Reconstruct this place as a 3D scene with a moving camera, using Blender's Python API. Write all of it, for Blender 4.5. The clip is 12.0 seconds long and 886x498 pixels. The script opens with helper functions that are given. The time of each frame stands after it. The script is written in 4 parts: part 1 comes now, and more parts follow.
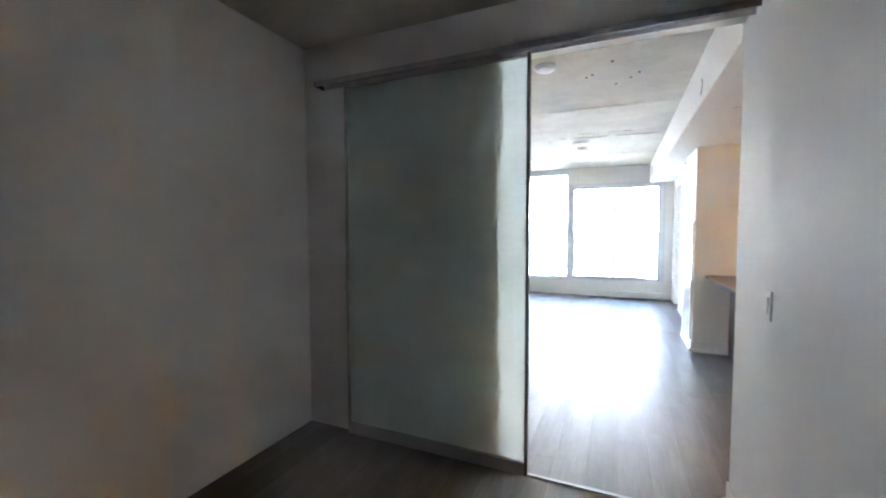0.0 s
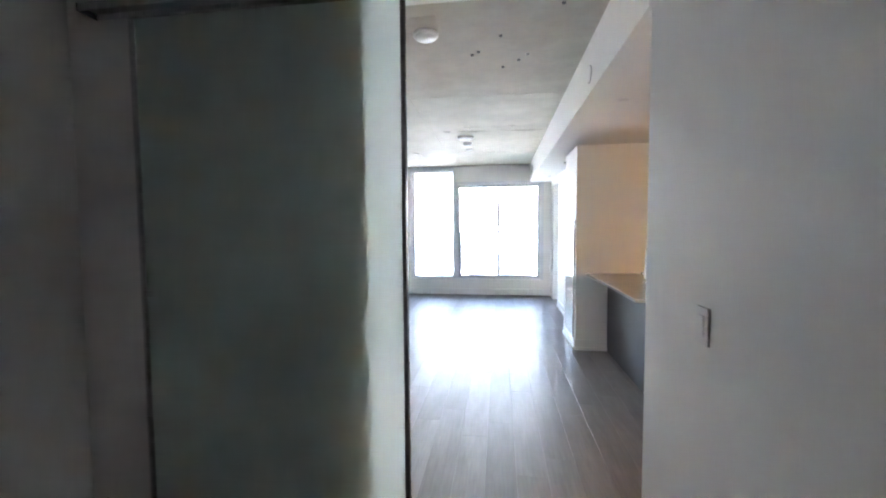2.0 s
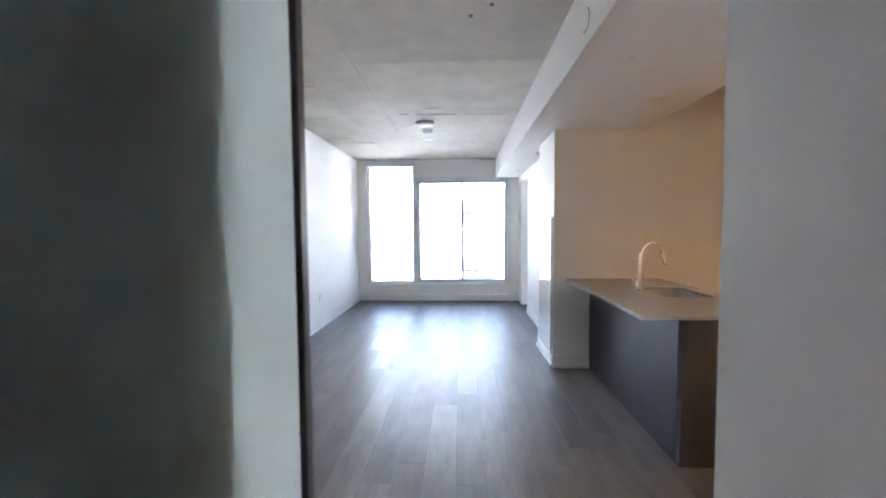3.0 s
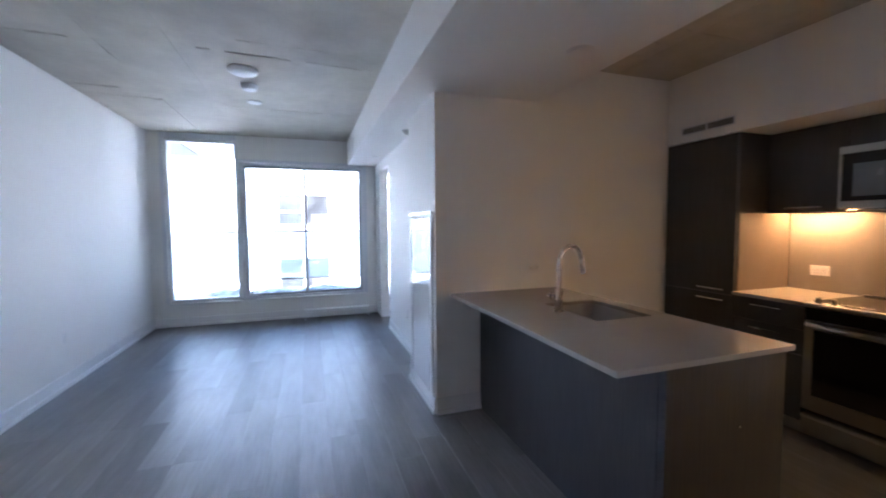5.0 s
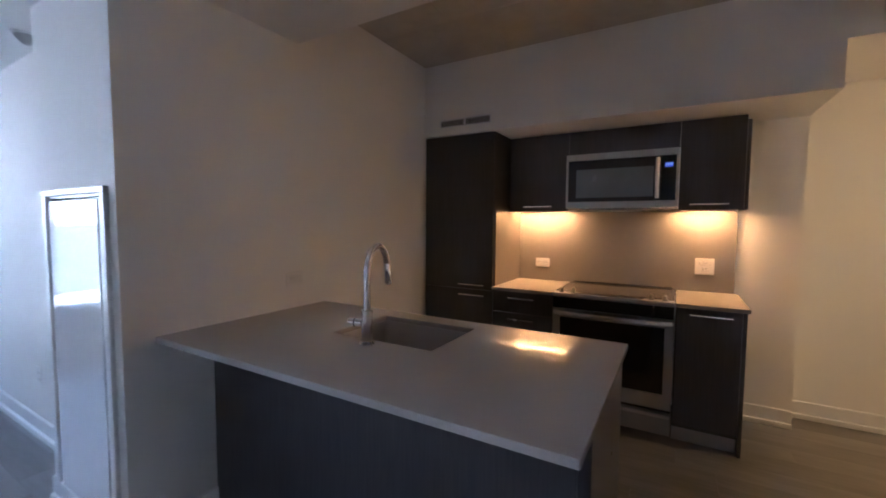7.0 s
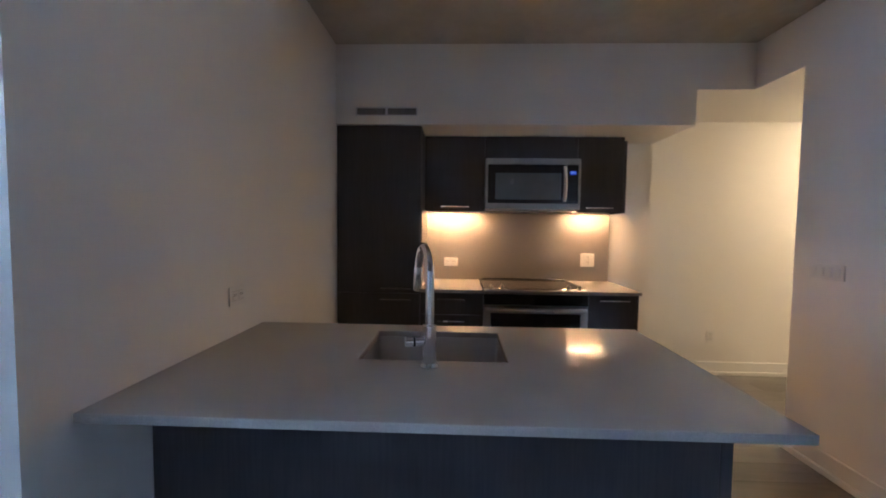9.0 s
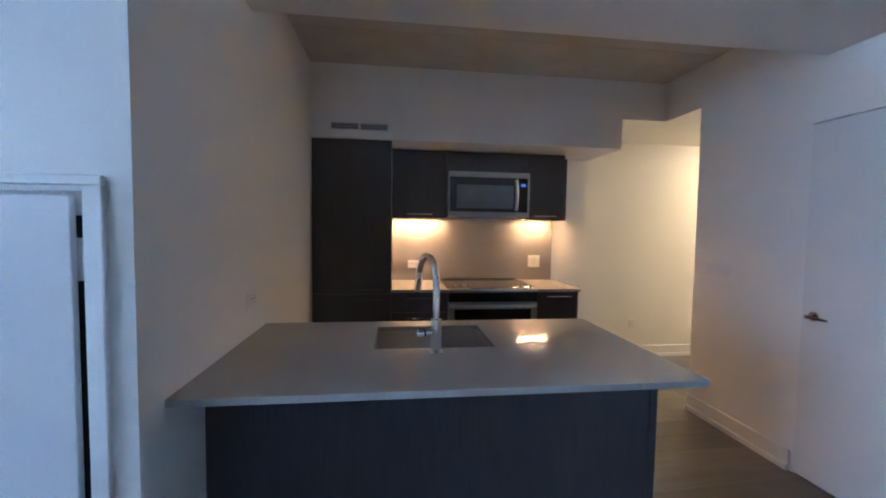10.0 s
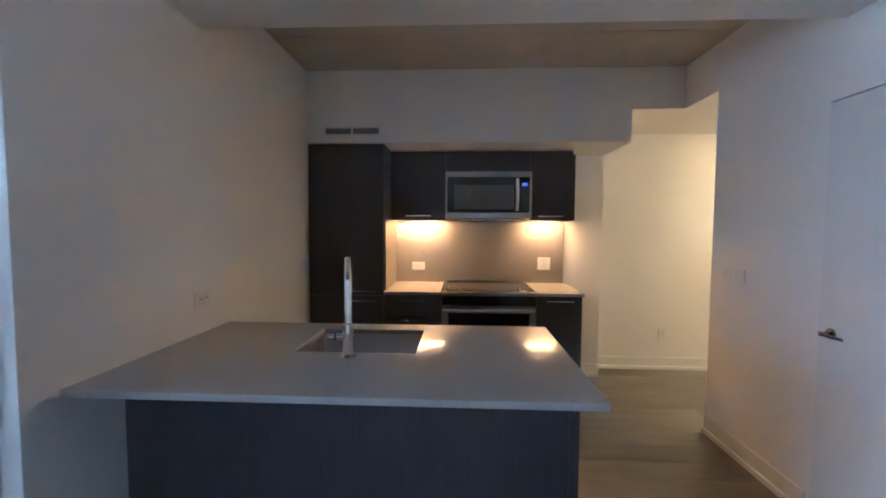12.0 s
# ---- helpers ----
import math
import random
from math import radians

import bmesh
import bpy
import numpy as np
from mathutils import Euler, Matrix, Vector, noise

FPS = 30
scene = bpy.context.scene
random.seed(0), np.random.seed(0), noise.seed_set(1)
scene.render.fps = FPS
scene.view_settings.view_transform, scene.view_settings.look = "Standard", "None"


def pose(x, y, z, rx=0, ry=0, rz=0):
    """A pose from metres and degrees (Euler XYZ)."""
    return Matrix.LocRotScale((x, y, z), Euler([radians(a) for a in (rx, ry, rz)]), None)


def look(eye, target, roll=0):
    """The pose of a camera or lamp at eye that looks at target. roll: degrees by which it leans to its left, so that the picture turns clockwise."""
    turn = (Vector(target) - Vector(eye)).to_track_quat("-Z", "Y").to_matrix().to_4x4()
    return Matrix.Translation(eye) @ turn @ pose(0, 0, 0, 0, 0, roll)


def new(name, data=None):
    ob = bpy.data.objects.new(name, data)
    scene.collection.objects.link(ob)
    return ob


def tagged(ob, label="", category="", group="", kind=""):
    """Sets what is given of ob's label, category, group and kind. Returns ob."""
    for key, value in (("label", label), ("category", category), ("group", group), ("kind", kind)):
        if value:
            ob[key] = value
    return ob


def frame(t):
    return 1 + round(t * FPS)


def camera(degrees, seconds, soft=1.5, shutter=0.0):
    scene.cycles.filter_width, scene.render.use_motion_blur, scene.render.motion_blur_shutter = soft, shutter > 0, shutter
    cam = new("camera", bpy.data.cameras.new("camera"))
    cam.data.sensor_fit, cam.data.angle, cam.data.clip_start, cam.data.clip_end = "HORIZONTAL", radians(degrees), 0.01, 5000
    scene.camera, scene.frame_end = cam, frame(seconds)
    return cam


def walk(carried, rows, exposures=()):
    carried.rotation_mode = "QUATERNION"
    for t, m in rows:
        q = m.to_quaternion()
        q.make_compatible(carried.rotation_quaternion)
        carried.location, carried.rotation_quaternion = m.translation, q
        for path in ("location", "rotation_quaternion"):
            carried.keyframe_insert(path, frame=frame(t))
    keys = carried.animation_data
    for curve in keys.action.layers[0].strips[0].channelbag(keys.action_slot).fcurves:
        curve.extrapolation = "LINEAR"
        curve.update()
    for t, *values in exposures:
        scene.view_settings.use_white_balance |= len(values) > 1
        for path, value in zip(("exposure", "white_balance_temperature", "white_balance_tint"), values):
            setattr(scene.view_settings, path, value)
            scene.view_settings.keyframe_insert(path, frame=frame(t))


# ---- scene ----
cam = camera(95.6, 12.0, soft=1.9, shutter=0.4)
PATH = [
    (0, (0.14, -0.107, 1.455), (-0.666, 1.721, 1.353), -0.1),
    (0.5, (0.111, -0.185, 1.454), (-0.543, 1.702, 1.349), -0.2),
    (1, (0.076, -0.095, 1.46), (-0.428, 1.837, 1.352), -0.3),
    (1.5, (0.07, 0.188, 1.462), (-0.299, 2.15, 1.35), -0.3),
    (2, (0.053, 0.52, 1.463), (-0.225, 2.497, 1.352), -0.4),
    (2.5, (0.012, 0.87, 1.459), (-0.19, 2.856, 1.348), -0.4),
    (2.7, (0.02, 1.049, 1.448), (-0.141, 3.04, 1.341), -0.4),
    (4.3, (-0.022, 2.138, 1.418), (0.252, 4.116, 1.305), -0.6),
    (4.5, (0.02, 2.269, 1.418), (0.367, 4.236, 1.306), -0.5),
    (5, (0.047, 2.549, 1.426), (0.685, 4.441, 1.307), -0.4),
    (5.5, (0.081, 2.809, 1.419), (1.142, 4.499, 1.298), -0.1),
    (6, (0.161, 3.026, 1.408), (1.54, 4.469, 1.286), 0.1),
    (6.5, (0.214, 3.233, 1.402), (1.798, 4.448, 1.279), 0.2),
    (7, (0.229, 3.5, 1.389), (1.955, 4.502, 1.266), 0.4),
    (7.2, (0.223, 3.643, 1.381), (2.015, 4.522, 1.257), 0.9),
    (8.8, (0.159, 4.371, 1.357), (2.148, 4.548, 1.244), 0.7),
    (9, (0.157, 4.461, 1.361), (2.153, 4.531, 1.256), 0.7),
    (9.5, (-0.019, 4.618, 1.392), (1.976, 4.518, 1.286), 0.8),
    (10, (-0.156, 4.721, 1.414), (1.826, 4.473, 1.309), 0.8),
    (10.5, (-0.255, 4.707, 1.445), (1.715, 4.379, 1.339), 0.6),
    (11, (-0.317, 4.546, 1.451), (1.662, 4.278, 1.345), 0.5),
    (11.5, (-0.287, 4.35, 1.44), (1.708, 4.247, 1.335), 0.4),
    (12, (-0.132, 4.095, 1.432), (1.863, 4.189, 1.325), 0.3),
]
walk(cam, [(t, look(eye, target, roll)) for t, eye, target, roll in PATH],
     exposures=[(0.0, 5.65, 6250, 18), (1.5, 5.37, 6300, 18), (2.7, 4.97, 6250, 19), (4.3, 4.22, 5750, 21), (6.0, 4.0, 5350, 22), (7.2, 3.95, 5300, 23), (8.8, 4.08, 4850, 17), (9.1, 4.1, 4780, 17), (9.5, 4.15, 4620, 16), (10.0, 4.2, 4620, 15), (10.5, 4.2, 4750, 15), (11.2, 4.27, 4950, 16), (12.0, 4.38, 4750, 14)])

# ---- world, sun, lamps ----
world = bpy.data.worlds.new("sky")
scene.world = world
world.use_nodes = True
wn = world.node_tree.nodes
sky = wn.new("ShaderNodeTexSky")
sky.sky_type = "NISHITA"
sky.sun_disc = False
sky.sun_elevation = radians(42)
sky.sun_rotation = radians(200)
sky.air_density = 1.0
sky.dust_density = 2.5
wn["Background"].inputs["Strength"].default_value = 0.15
world.node_tree.links.new(sky.outputs["Color"], wn["Background"].inputs["Color"])

sun_data = bpy.data.lights.new("sun", "SUN")
sun_data.energy = 2.5
sun_data.angle = radians(0.5)
sun_data.color = (1.0, 0.97, 0.93)
sun = new("sun", sun_data)
sun.matrix_basis = look((8, -20, 22), (0, 20, 0))


WARM = (1.0, 0.49, 0.15)


# ---- materials ----
def nodes_of(m):
    m.use_nodes = True
    return m.node_tree.nodes, m.node_tree.links, m.node_tree.nodes["Principled BSDF"]


def coords(n, l, scale):
    geo = n.new("ShaderNodeNewGeometry")
    mp = n.new("ShaderNodeMapping")
    mp.inputs["Scale"].default_value = scale
    l.new(geo.outputs["Position"], mp.inputs["Vector"])
    return mp.outputs["Vector"]


def noise_tex(n, l, vec, scale, detail=4.0, rough=0.55):
    t = n.new("ShaderNodeTexNoise")
    t.inputs["Scale"].default_value = scale
    t.inputs["Detail"].default_value = detail
    t.inputs["Roughness"].default_value = rough
    l.new(vec, t.inputs["Vector"])
    return t.outputs["Fac"]


def ramp(n, l, fac, stops):
    r = n.new("ShaderNodeValToRGB")
    while len(r.color_ramp.elements) < len(stops):
        r.color_ramp.elements.new(0.5)
    for e, (p, c) in zip(r.color_ramp.elements, stops):
        e.position, e.color = p, (*c, 1)
    l.new(fac, r.inputs["Fac"])
    return r.outputs["Color"]


def mixed(n, l, a, b, fac=0.5, mode="MIX"):
    m = n.new("ShaderNodeMix")
    m.data_type, m.blend_type = "RGBA", mode
    for k, v in ((0, fac), (6, a), (7, b)):
        if isinstance(v, (int, float)):
            m.inputs[k].default_value = v
        elif isinstance(v, tuple):
            m.inputs[k].default_value = (*v, 1)
        else:
            l.new(v, m.inputs[k])
    return m.outputs[2]


def surface(name, base, rough=0.5, metal=0.0, vary=0.06, coarse=1.5, fine=60.0, bump=0.05, stretch=(1, 1, 1), spec=0.5, depth=0.002):
    """A painted, plastic or metal surface with two scales of variation."""
    m = bpy.data.materials.new(name)
    n, l, p = nodes_of(m)
    vec = coords(n, l, stretch)
    big = noise_tex(n, l, vec, coarse, 3)
    small = noise_tex(n, l, vec, fine, 4)
    lo = tuple(c * (1 - vary) for c in base)
    hi = tuple(min(1, c * (1 + vary)) for c in base)
    c1 = ramp(n, l, big, ((0.3, lo), (0.7, hi)))
    c2 = ramp(n, l, small, ((0.35, tuple([1 - vary * 0.6] * 3)), (0.65, (1, 1, 1))))
    l.new(mixed(n, l, c1, c2, 1.0, "MULTIPLY"), p.inputs["Base Color"])
    r = n.new("ShaderNodeMapRange")
    r.inputs["To Min"].default_value, r.inputs["To Max"].default_value = max(0.02, rough - 0.06), rough + 0.06
    l.new(big, r.inputs["Value"])
    l.new(r.outputs["Result"], p.inputs["Roughness"])
    p.inputs["Metallic"].default_value = metal
    p.inputs["Specular IOR Level"].default_value = spec
    if bump:
        b = n.new("ShaderNodeBump")
        b.inputs["Strength"].default_value, b.inputs["Distance"].default_value = bump, depth
        l.new(small, b.inputs["Height"])
        l.new(b.outputs["Normal"], p.inputs["Normal"])
    return m


def concrete(name, base):
    m = bpy.data.materials.new(name)
    n, l, p = nodes_of(m)
    vec = coords(n, l, (1, 1, 1))
    big = noise_tex(n, l, vec, 0.9, 5, 0.6)
    mid = noise_tex(n, l, vec, 5.0, 6, 0.65)
    small = noise_tex(n, l, vec, 70.0, 3)
    geo = n.new("ShaderNodeNewGeometry")
    isl = ramp(n, l, geo.outputs["Random Per Island"], ((0.0, (0.92, 0.92, 0.91)), (1.0, (1.0, 1.0, 1.0))))
    c = ramp(n, l, big, ((0.25, tuple(v * 0.78 for v in base)), (0.55, base), (0.8, tuple(v * 1.16 for v in base))))
    c = mixed(n, l, c, ramp(n, l, mid, ((0.3, (0.88, 0.88, 0.87)), (0.62, (1, 1, 1)))), 1.0, "MULTIPLY")
    c = mixed(n, l, c, isl, 1.0, "MULTIPLY")
    pores = n.new("ShaderNodeTexVoronoi")
    pores.inputs["Scale"].default_value = 22
    l.new(vec, pores.inputs["Vector"])
    dots = ramp(n, l, pores.outputs["Distance"], ((0.05, (0.55, 0.55, 0.54)), (0.10, (1, 1, 1))))
    c = mixed(n, l, c, mixed(n, l, (1, 1, 1), dots, mid), 1.0, "MULTIPLY")
    l.new(c, p.inputs["Base Color"])
    p.inputs["Roughness"].default_value = 0.75
    b = n.new("ShaderNodeBump")
    b.inputs["Strength"].default_value, b.inputs["Distance"].default_value = 0.35, 0.004
    l.new(mixed(n, l, mid, small, 0.3), b.inputs["Height"])
    l.new(b.outputs["Normal"], p.inputs["Normal"])
    return m


def plank_mat(name):
    m = bpy.data.materials.new(name)
    n, l, p = nodes_of(m)
    info = n.new("ShaderNodeObjectInfo")
    shift = n.new("ShaderNodeCombineXYZ")
    mul = n.new("ShaderNodeMath")
    mul.operation, mul.inputs[1].default_value = "MULTIPLY", 37.0
    l.new(info.outputs["Random"], mul.inputs[0])
    l.new(mul.outputs[0], shift.inputs["X"])
    l.new(mul.outputs[0], shift.inputs["Y"])
    geo = n.new("ShaderNodeNewGeometry")
    add = n.new("ShaderNodeVectorMath")
    l.new(geo.outputs["Position"], add.inputs[0])
    l.new(shift.outputs[0], add.inputs[1])
    mp = n.new("ShaderNodeMapping")
    mp.inputs["Scale"].default_value = (1.0, 0.07, 1.0)
    l.new(add.outputs[0], mp.inputs["Vector"])
    grain = noise_tex(n, l, mp.outputs["Vector"], 55.0, 6, 0.62)
    mp2 = n.new("ShaderNodeMapping")
    mp2.inputs["Scale"].default_value = (1.0, 0.22, 1.0)
    l.new(add.outputs[0], mp2.inputs["Vector"])
    cloud = noise_tex(n, l, mp2.outputs["Vector"], 7.0, 4, 0.6)
    tone = ramp(n, l, info.outputs["Random"], ((0.0, (0.162, 0.151, 0.142)), (0.5, (0.196, 0.184, 0.174)), (1.0, (0.236, 0.224, 0.213))))
    c = mixed(n, l, tone, ramp(n, l, grain, ((0.3, (0.78, 0.775, 0.77)), (0.6, (1.0, 1.0, 1.0)), (0.8, (1.08, 1.08, 1.08)))), 1.0, "MULTIPLY")
    c = mixed(n, l, c, ramp(n, l, cloud, ((0.28, (0.72, 0.715, 0.71)), (0.68, (1.10, 1.10, 1.10)))), 1.0, "MULTIPLY")
    l.new(c, p.inputs["Base Color"])
    r = n.new("ShaderNodeMapRange")
    p.inputs["Specular IOR Level"].default_value = 0.72
    r.inputs["To Min"].default_value, r.inputs["To Max"].default_value = 0.30, 0.48
    l.new(grain, r.inputs["Value"])
    l.new(r.outputs["Result"], p.inputs["Roughness"])
    b = n.new("ShaderNodeBump")
    b.inputs["Strength"].default_value, b.inputs["Distance"].default_value = 0.12, 0.0015
    l.new(grain, b.inputs["Height"])
    l.new(b.outputs["Normal"], p.inputs["Normal"])
    return m


def veneer(name, dark, light, rough=0.42):
    m = bpy.data.materials.new(name)
    n, l, p = nodes_of(m)
    vec = coords(n, l, (1, 1, 0.045))
    g = noise_tex(n, l, vec, 95.0, 6, 0.6)
    big = noise_tex(n, l, coords(n, l, (1, 1, 0.3)), 5.0, 3)
    c = ramp(n, l, g, ((0.32, dark), (0.68, light)))
    c = mixed(n, l, c, ramp(n, l, big, ((0.3, (0.85, 0.85, 0.85)), (0.7, (1.1, 1.1, 1.1)))), 1.0, "MULTIPLY")
    l.new(c, p.inputs["Base Color"])
    p.inputs["Roughness"].default_value = rough
    b = n.new("ShaderNodeBump")
    b.inputs["Strength"].default_value, b.inputs["Distance"].default_value = 0.15, 0.001
    l.new(g, b.inputs["Height"])
    l.new(b.outputs["Normal"], p.inputs["Normal"])
    return m


def quartz(name, base, rough):
    m = bpy.data.materials.new(name)
    n, l, p = nodes_of(m)
    vec = coords(n, l, (1, 1, 1))
    sp = noise_tex(n, l, vec, 420.0, 2)
    big = noise_tex(n, l, vec, 2.2, 5)
    c = ramp(n, l, sp, ((0.34, tuple(v * 0.82 for v in base)), (0.5, base), (0.7, tuple(v * 1.12 for v in base))))
    c = mixed(n, l, c, ramp(n, l, big, ((0.3, (0.94, 0.94, 0.94)), (0.7, (1.03, 1.03, 1.03)))), 1.0, "MULTIPLY")
    l.new(c, p.inputs["Base Color"])
    p.inputs["Roughness"].default_value = rough
    p.inputs["Specular IOR Level"].default_value = 0.065
    p.inputs["Coat Weight"].default_value = 0.13
    p.inputs["Coat Roughness"].default_value = 0.02
    return m


def glass_clear(name, tint=(0.95, 0.98, 0.97), haze=0.0):
    m = bpy.data.materials.new(name)
    n, l, p = nodes_of(m)
    tr = n.new("ShaderNodeBsdfTransparent")
    tr.inputs["Color"].default_value = (*tint, 1)
    gl = n.new("ShaderNodeBsdfGlossy")
    gl.inputs["Roughness"].default_value = 0.02
    fr = n.new("ShaderNodeFresnel")
    fr.inputs["IOR"].default_value = 1.45
    mx = n.new("ShaderNodeMixShader")
    l.new(fr.outputs[0], mx.inputs[0])
    l.new(tr.outputs[0], mx.inputs[1])
    l.new(gl.outputs[0], mx.inputs[2])
    out = mx.outputs[0]
    if haze:
        df = n.new("ShaderNodeBsdfDiffuse")
        df.inputs["Color"].default_value = (0.8, 0.84, 0.86, 1)
        hz = n.new("ShaderNodeMixShader")
        hz.inputs[0].default_value = haze
        l.new(out, hz.inputs[1])
        l.new(df.outputs[0], hz.inputs[2])
        out = hz.outputs[0]
    l.new(out, n["Material Output"].inputs["Surface"])
    return m


def glass_frosted(name):
    m = bpy.data.materials.new(name)
    n, l, p = nodes_of(m)
    vec = coords(n, l, (1, 1, 1))
    cloud = noise_tex(n, l, vec, 2.5, 4)
    df = n.new("ShaderNodeBsdfDiffuse")
    l.new(ramp(n, l, cloud, ((0.3, (0.70, 0.92, 0.85)), (0.7, (0.74, 0.95, 0.89)))), df.inputs["Color"])
    tl = n.new("ShaderNodeBsdfTranslucent")
    tl.inputs["Color"].default_value = (0.96, 0.995, 0.985, 1)
    gl = n.new("ShaderNodeBsdfGlossy")
    gl.inputs["Roughness"].default_value = 0.35
    a, b = (n.new("ShaderNodeMixShader") for _ in range(2))
    a.inputs[0].default_value = 0.74
    l.new(df.outputs[0], a.inputs[1])
    l.new(tl.outputs[0], a.inputs[2])
    b.inputs[0].default_value = 0.04
    l.new(a.outputs[0], b.inputs[1])
    l.new(gl.outputs[0], b.inputs[2])
    l.new(b.outputs[0], n["Material Output"].inputs["Surface"])
    return m


def glow(name, color, strength):
    m = bpy.data.materials.new(name)
    n, l, p = nodes_of(m)
    p.inputs["Base Color"].default_value = (*color, 1)
    p.inputs["Emission Color"].default_value = (*color, 1)
    p.inputs["Emission Strength"].default_value = strength
    return m


M_WALL = surface("wall_paint", (0.875, 0.865, 0.84), 0.65, vary=0.018, coarse=0.8, fine=160, bump=0.06, spec=0.2)
M_TRIM = surface("trim_paint", (0.84, 0.84, 0.83), 0.32, vary=0.02, coarse=3, fine=90, bump=0.02)
M_DOORWHITE = surface("door_lacquer", (0.79, 0.785, 0.775), 0.40, vary=0.02, coarse=2, fine=120, bump=0.02)
M_GLOSSDOOR = surface("gloss_door_lacquer", (0.78, 0.78, 0.79), 0.07, vary=0.015, coarse=2, fine=60, bump=0.012)
M_CONC = concrete("slab_concrete", (0.63, 0.59, 0.51))
M_PLANK = plank_mat("vinyl_plank")
M_SUBFLOOR = surface("subfloor", (0.07, 0.06, 0.05), 0.8, vary=0.1)
M_CAB = veneer("dark_veneer", (0.044, 0.042, 0.047), (0.059, 0.056, 0.061), 0.46)
M_CABIN = surface("cabinet_core", (0.030, 0.028, 0.028), 0.5, vary=0.1, coarse=3)
M_ISLE = veneer("island_veneer", (0.050, 0.050, 0.056), (0.070, 0.069, 0.074), 0.40)
M_QUARTZ = quartz("grey_quartz", (0.48, 0.468, 0.455), 0.10)
M_QUARTZL = quartz("kitchen_quartz", (0.42, 0.39, 0.36), 0.22)
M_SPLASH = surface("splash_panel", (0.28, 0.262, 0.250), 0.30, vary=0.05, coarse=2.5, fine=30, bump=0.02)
M_STEEL = surface("brushed_steel", (0.68, 0.67, 0.65), 0.38, 1.0, vary=0.05, coarse=3, fine=220, bump=0.05, stretch=(1, 0.04, 1), depth=0.0006)
M_SINK = surface("sink_steel", (0.58, 0.575, 0.565), 0.32, 0.65, vary=0.06, coarse=5, fine=260, bump=0.04, stretch=(1, 0.05, 1), depth=0.0005)
M_CHROME = surface("chrome", (0.80, 0.80, 0.80), 0.09, 1.0, vary=0.02, coarse=4, fine=50, bump=0.0)
M_NICKEL = surface("satin_nickel", (0.62, 0.60, 0.57), 0.25, 1.0, vary=0.04, coarse=8, fine=120, bump=0.0)
M_ALU = surface("aluminium", (0.48, 0.48, 0.48), 0.38, 1.0, vary=0.05, coarse=4, fine=150, bump=0.03, depth=0.0005)
M_ALUDARK = surface("anodised_aluminium", (0.17, 0.17, 0.17), 0.4, 0.7, vary=0.08, coarse=4, fine=150, bump=0.02)
M_BLACKG = surface("black_glass", (0.012, 0.012, 0.014), 0.07, vary=0.1, coarse=2, fine=40, bump=0.0)
M_BLACK = surface("black_plastic", (0.015, 0.015, 0.016), 0.4, vary=0.15, coarse=6)
# Base lifted and warmed to add the lit splash's reflection in the glass.
M_COOK = surface("ceramic_cooktop", (0.075, 0.068, 0.064), 0.10, vary=0.08, coarse=6, fine=300, bump=0.0, spec=0.9)
M_SMOKE = surface("smoked_glass", (0.035, 0.037, 0.042), 0.14, vary=0.08, coarse=3, fine=60, bump=0.0)
# Blue-grey base lightened to stand in for daylight reflected in the door window.
M_MWWIN = surface("microwave_window", (0.17, 0.195, 0.22), 0.25, vary=0.08, coarse=6, fine=400, bump=0.0)
M_PLASTIC = surface("white_plastic", (0.84, 0.835, 0.82), 0.35, vary=0.02, coarse=6, fine=80, bump=0.0)
M_HEATER = surface("heater_enamel", (0.80, 0.80, 0.79), 0.35, vary=0.03, coarse=4, fine=90, bump=0.02)
# Paint lightened in place of the windows' glare; other pale frames share it.
M_WINFR = surface("window_frame_paint", (0.74, 0.76, 0.80), 0.38, vary=0.03, coarse=4, fine=90, bump=0.02)
M_GLASS = glass_clear("window_glass")
M_RAILGL = glass_clear("guard_glass", (0.86, 0.92, 0.94), 0.42)
M_FROST = glass_frosted("frosted_glass")
M_FACADE = surface("pale_facade", (0.72, 0.76, 0.80), 0.8, vary=0.05, coarse=0.4, fine=8, bump=0.1)
M_FACWIN = surface("facade_glass", (0.040, 0.044, 0.050), 0.25, vary=0.5, coarse=0.9, fine=3, bump=0.0, spec=0.2)
M_BLIND = surface("window_blind", (0.10, 0.085, 0.075), 0.7, vary=0.1, coarse=2, fine=20)
M_GROUND = surface("street_ground", (0.16, 0.16, 0.155), 0.9, vary=0.2, coarse=0.2, fine=3)
M_BALC = surface("balcony_concrete", (0.20, 0.215, 0.235), 0.6, vary=0.35, coarse=1.5, fine=40, bump=0.2)
# Sash colour is lightened too, for the glare round the panes.
M_SASH = surface("sash_aluminium", (0.42, 0.44, 0.48), 0.4, vary=0.05, coarse=4, fine=90, bump=0.02)
# Splash panel's return, coloured darker and browner to offset the LED light.
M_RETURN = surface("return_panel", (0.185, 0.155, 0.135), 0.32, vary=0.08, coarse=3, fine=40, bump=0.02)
M_MWSTEEL = surface("microwave_steel", (0.42, 0.41, 0.40), 0.34, 1.0, vary=0.05, coarse=3, fine=220, bump=0.04, stretch=(1, 0.04, 1), depth=0.0005)
M_KNOB = surface("knob_metal", (0.26, 0.25, 0.24), 0.42, 1.0, vary=0.05, coarse=9, fine=90, bump=0.0)
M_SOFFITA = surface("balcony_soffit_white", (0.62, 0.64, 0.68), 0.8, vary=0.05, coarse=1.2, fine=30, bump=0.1)
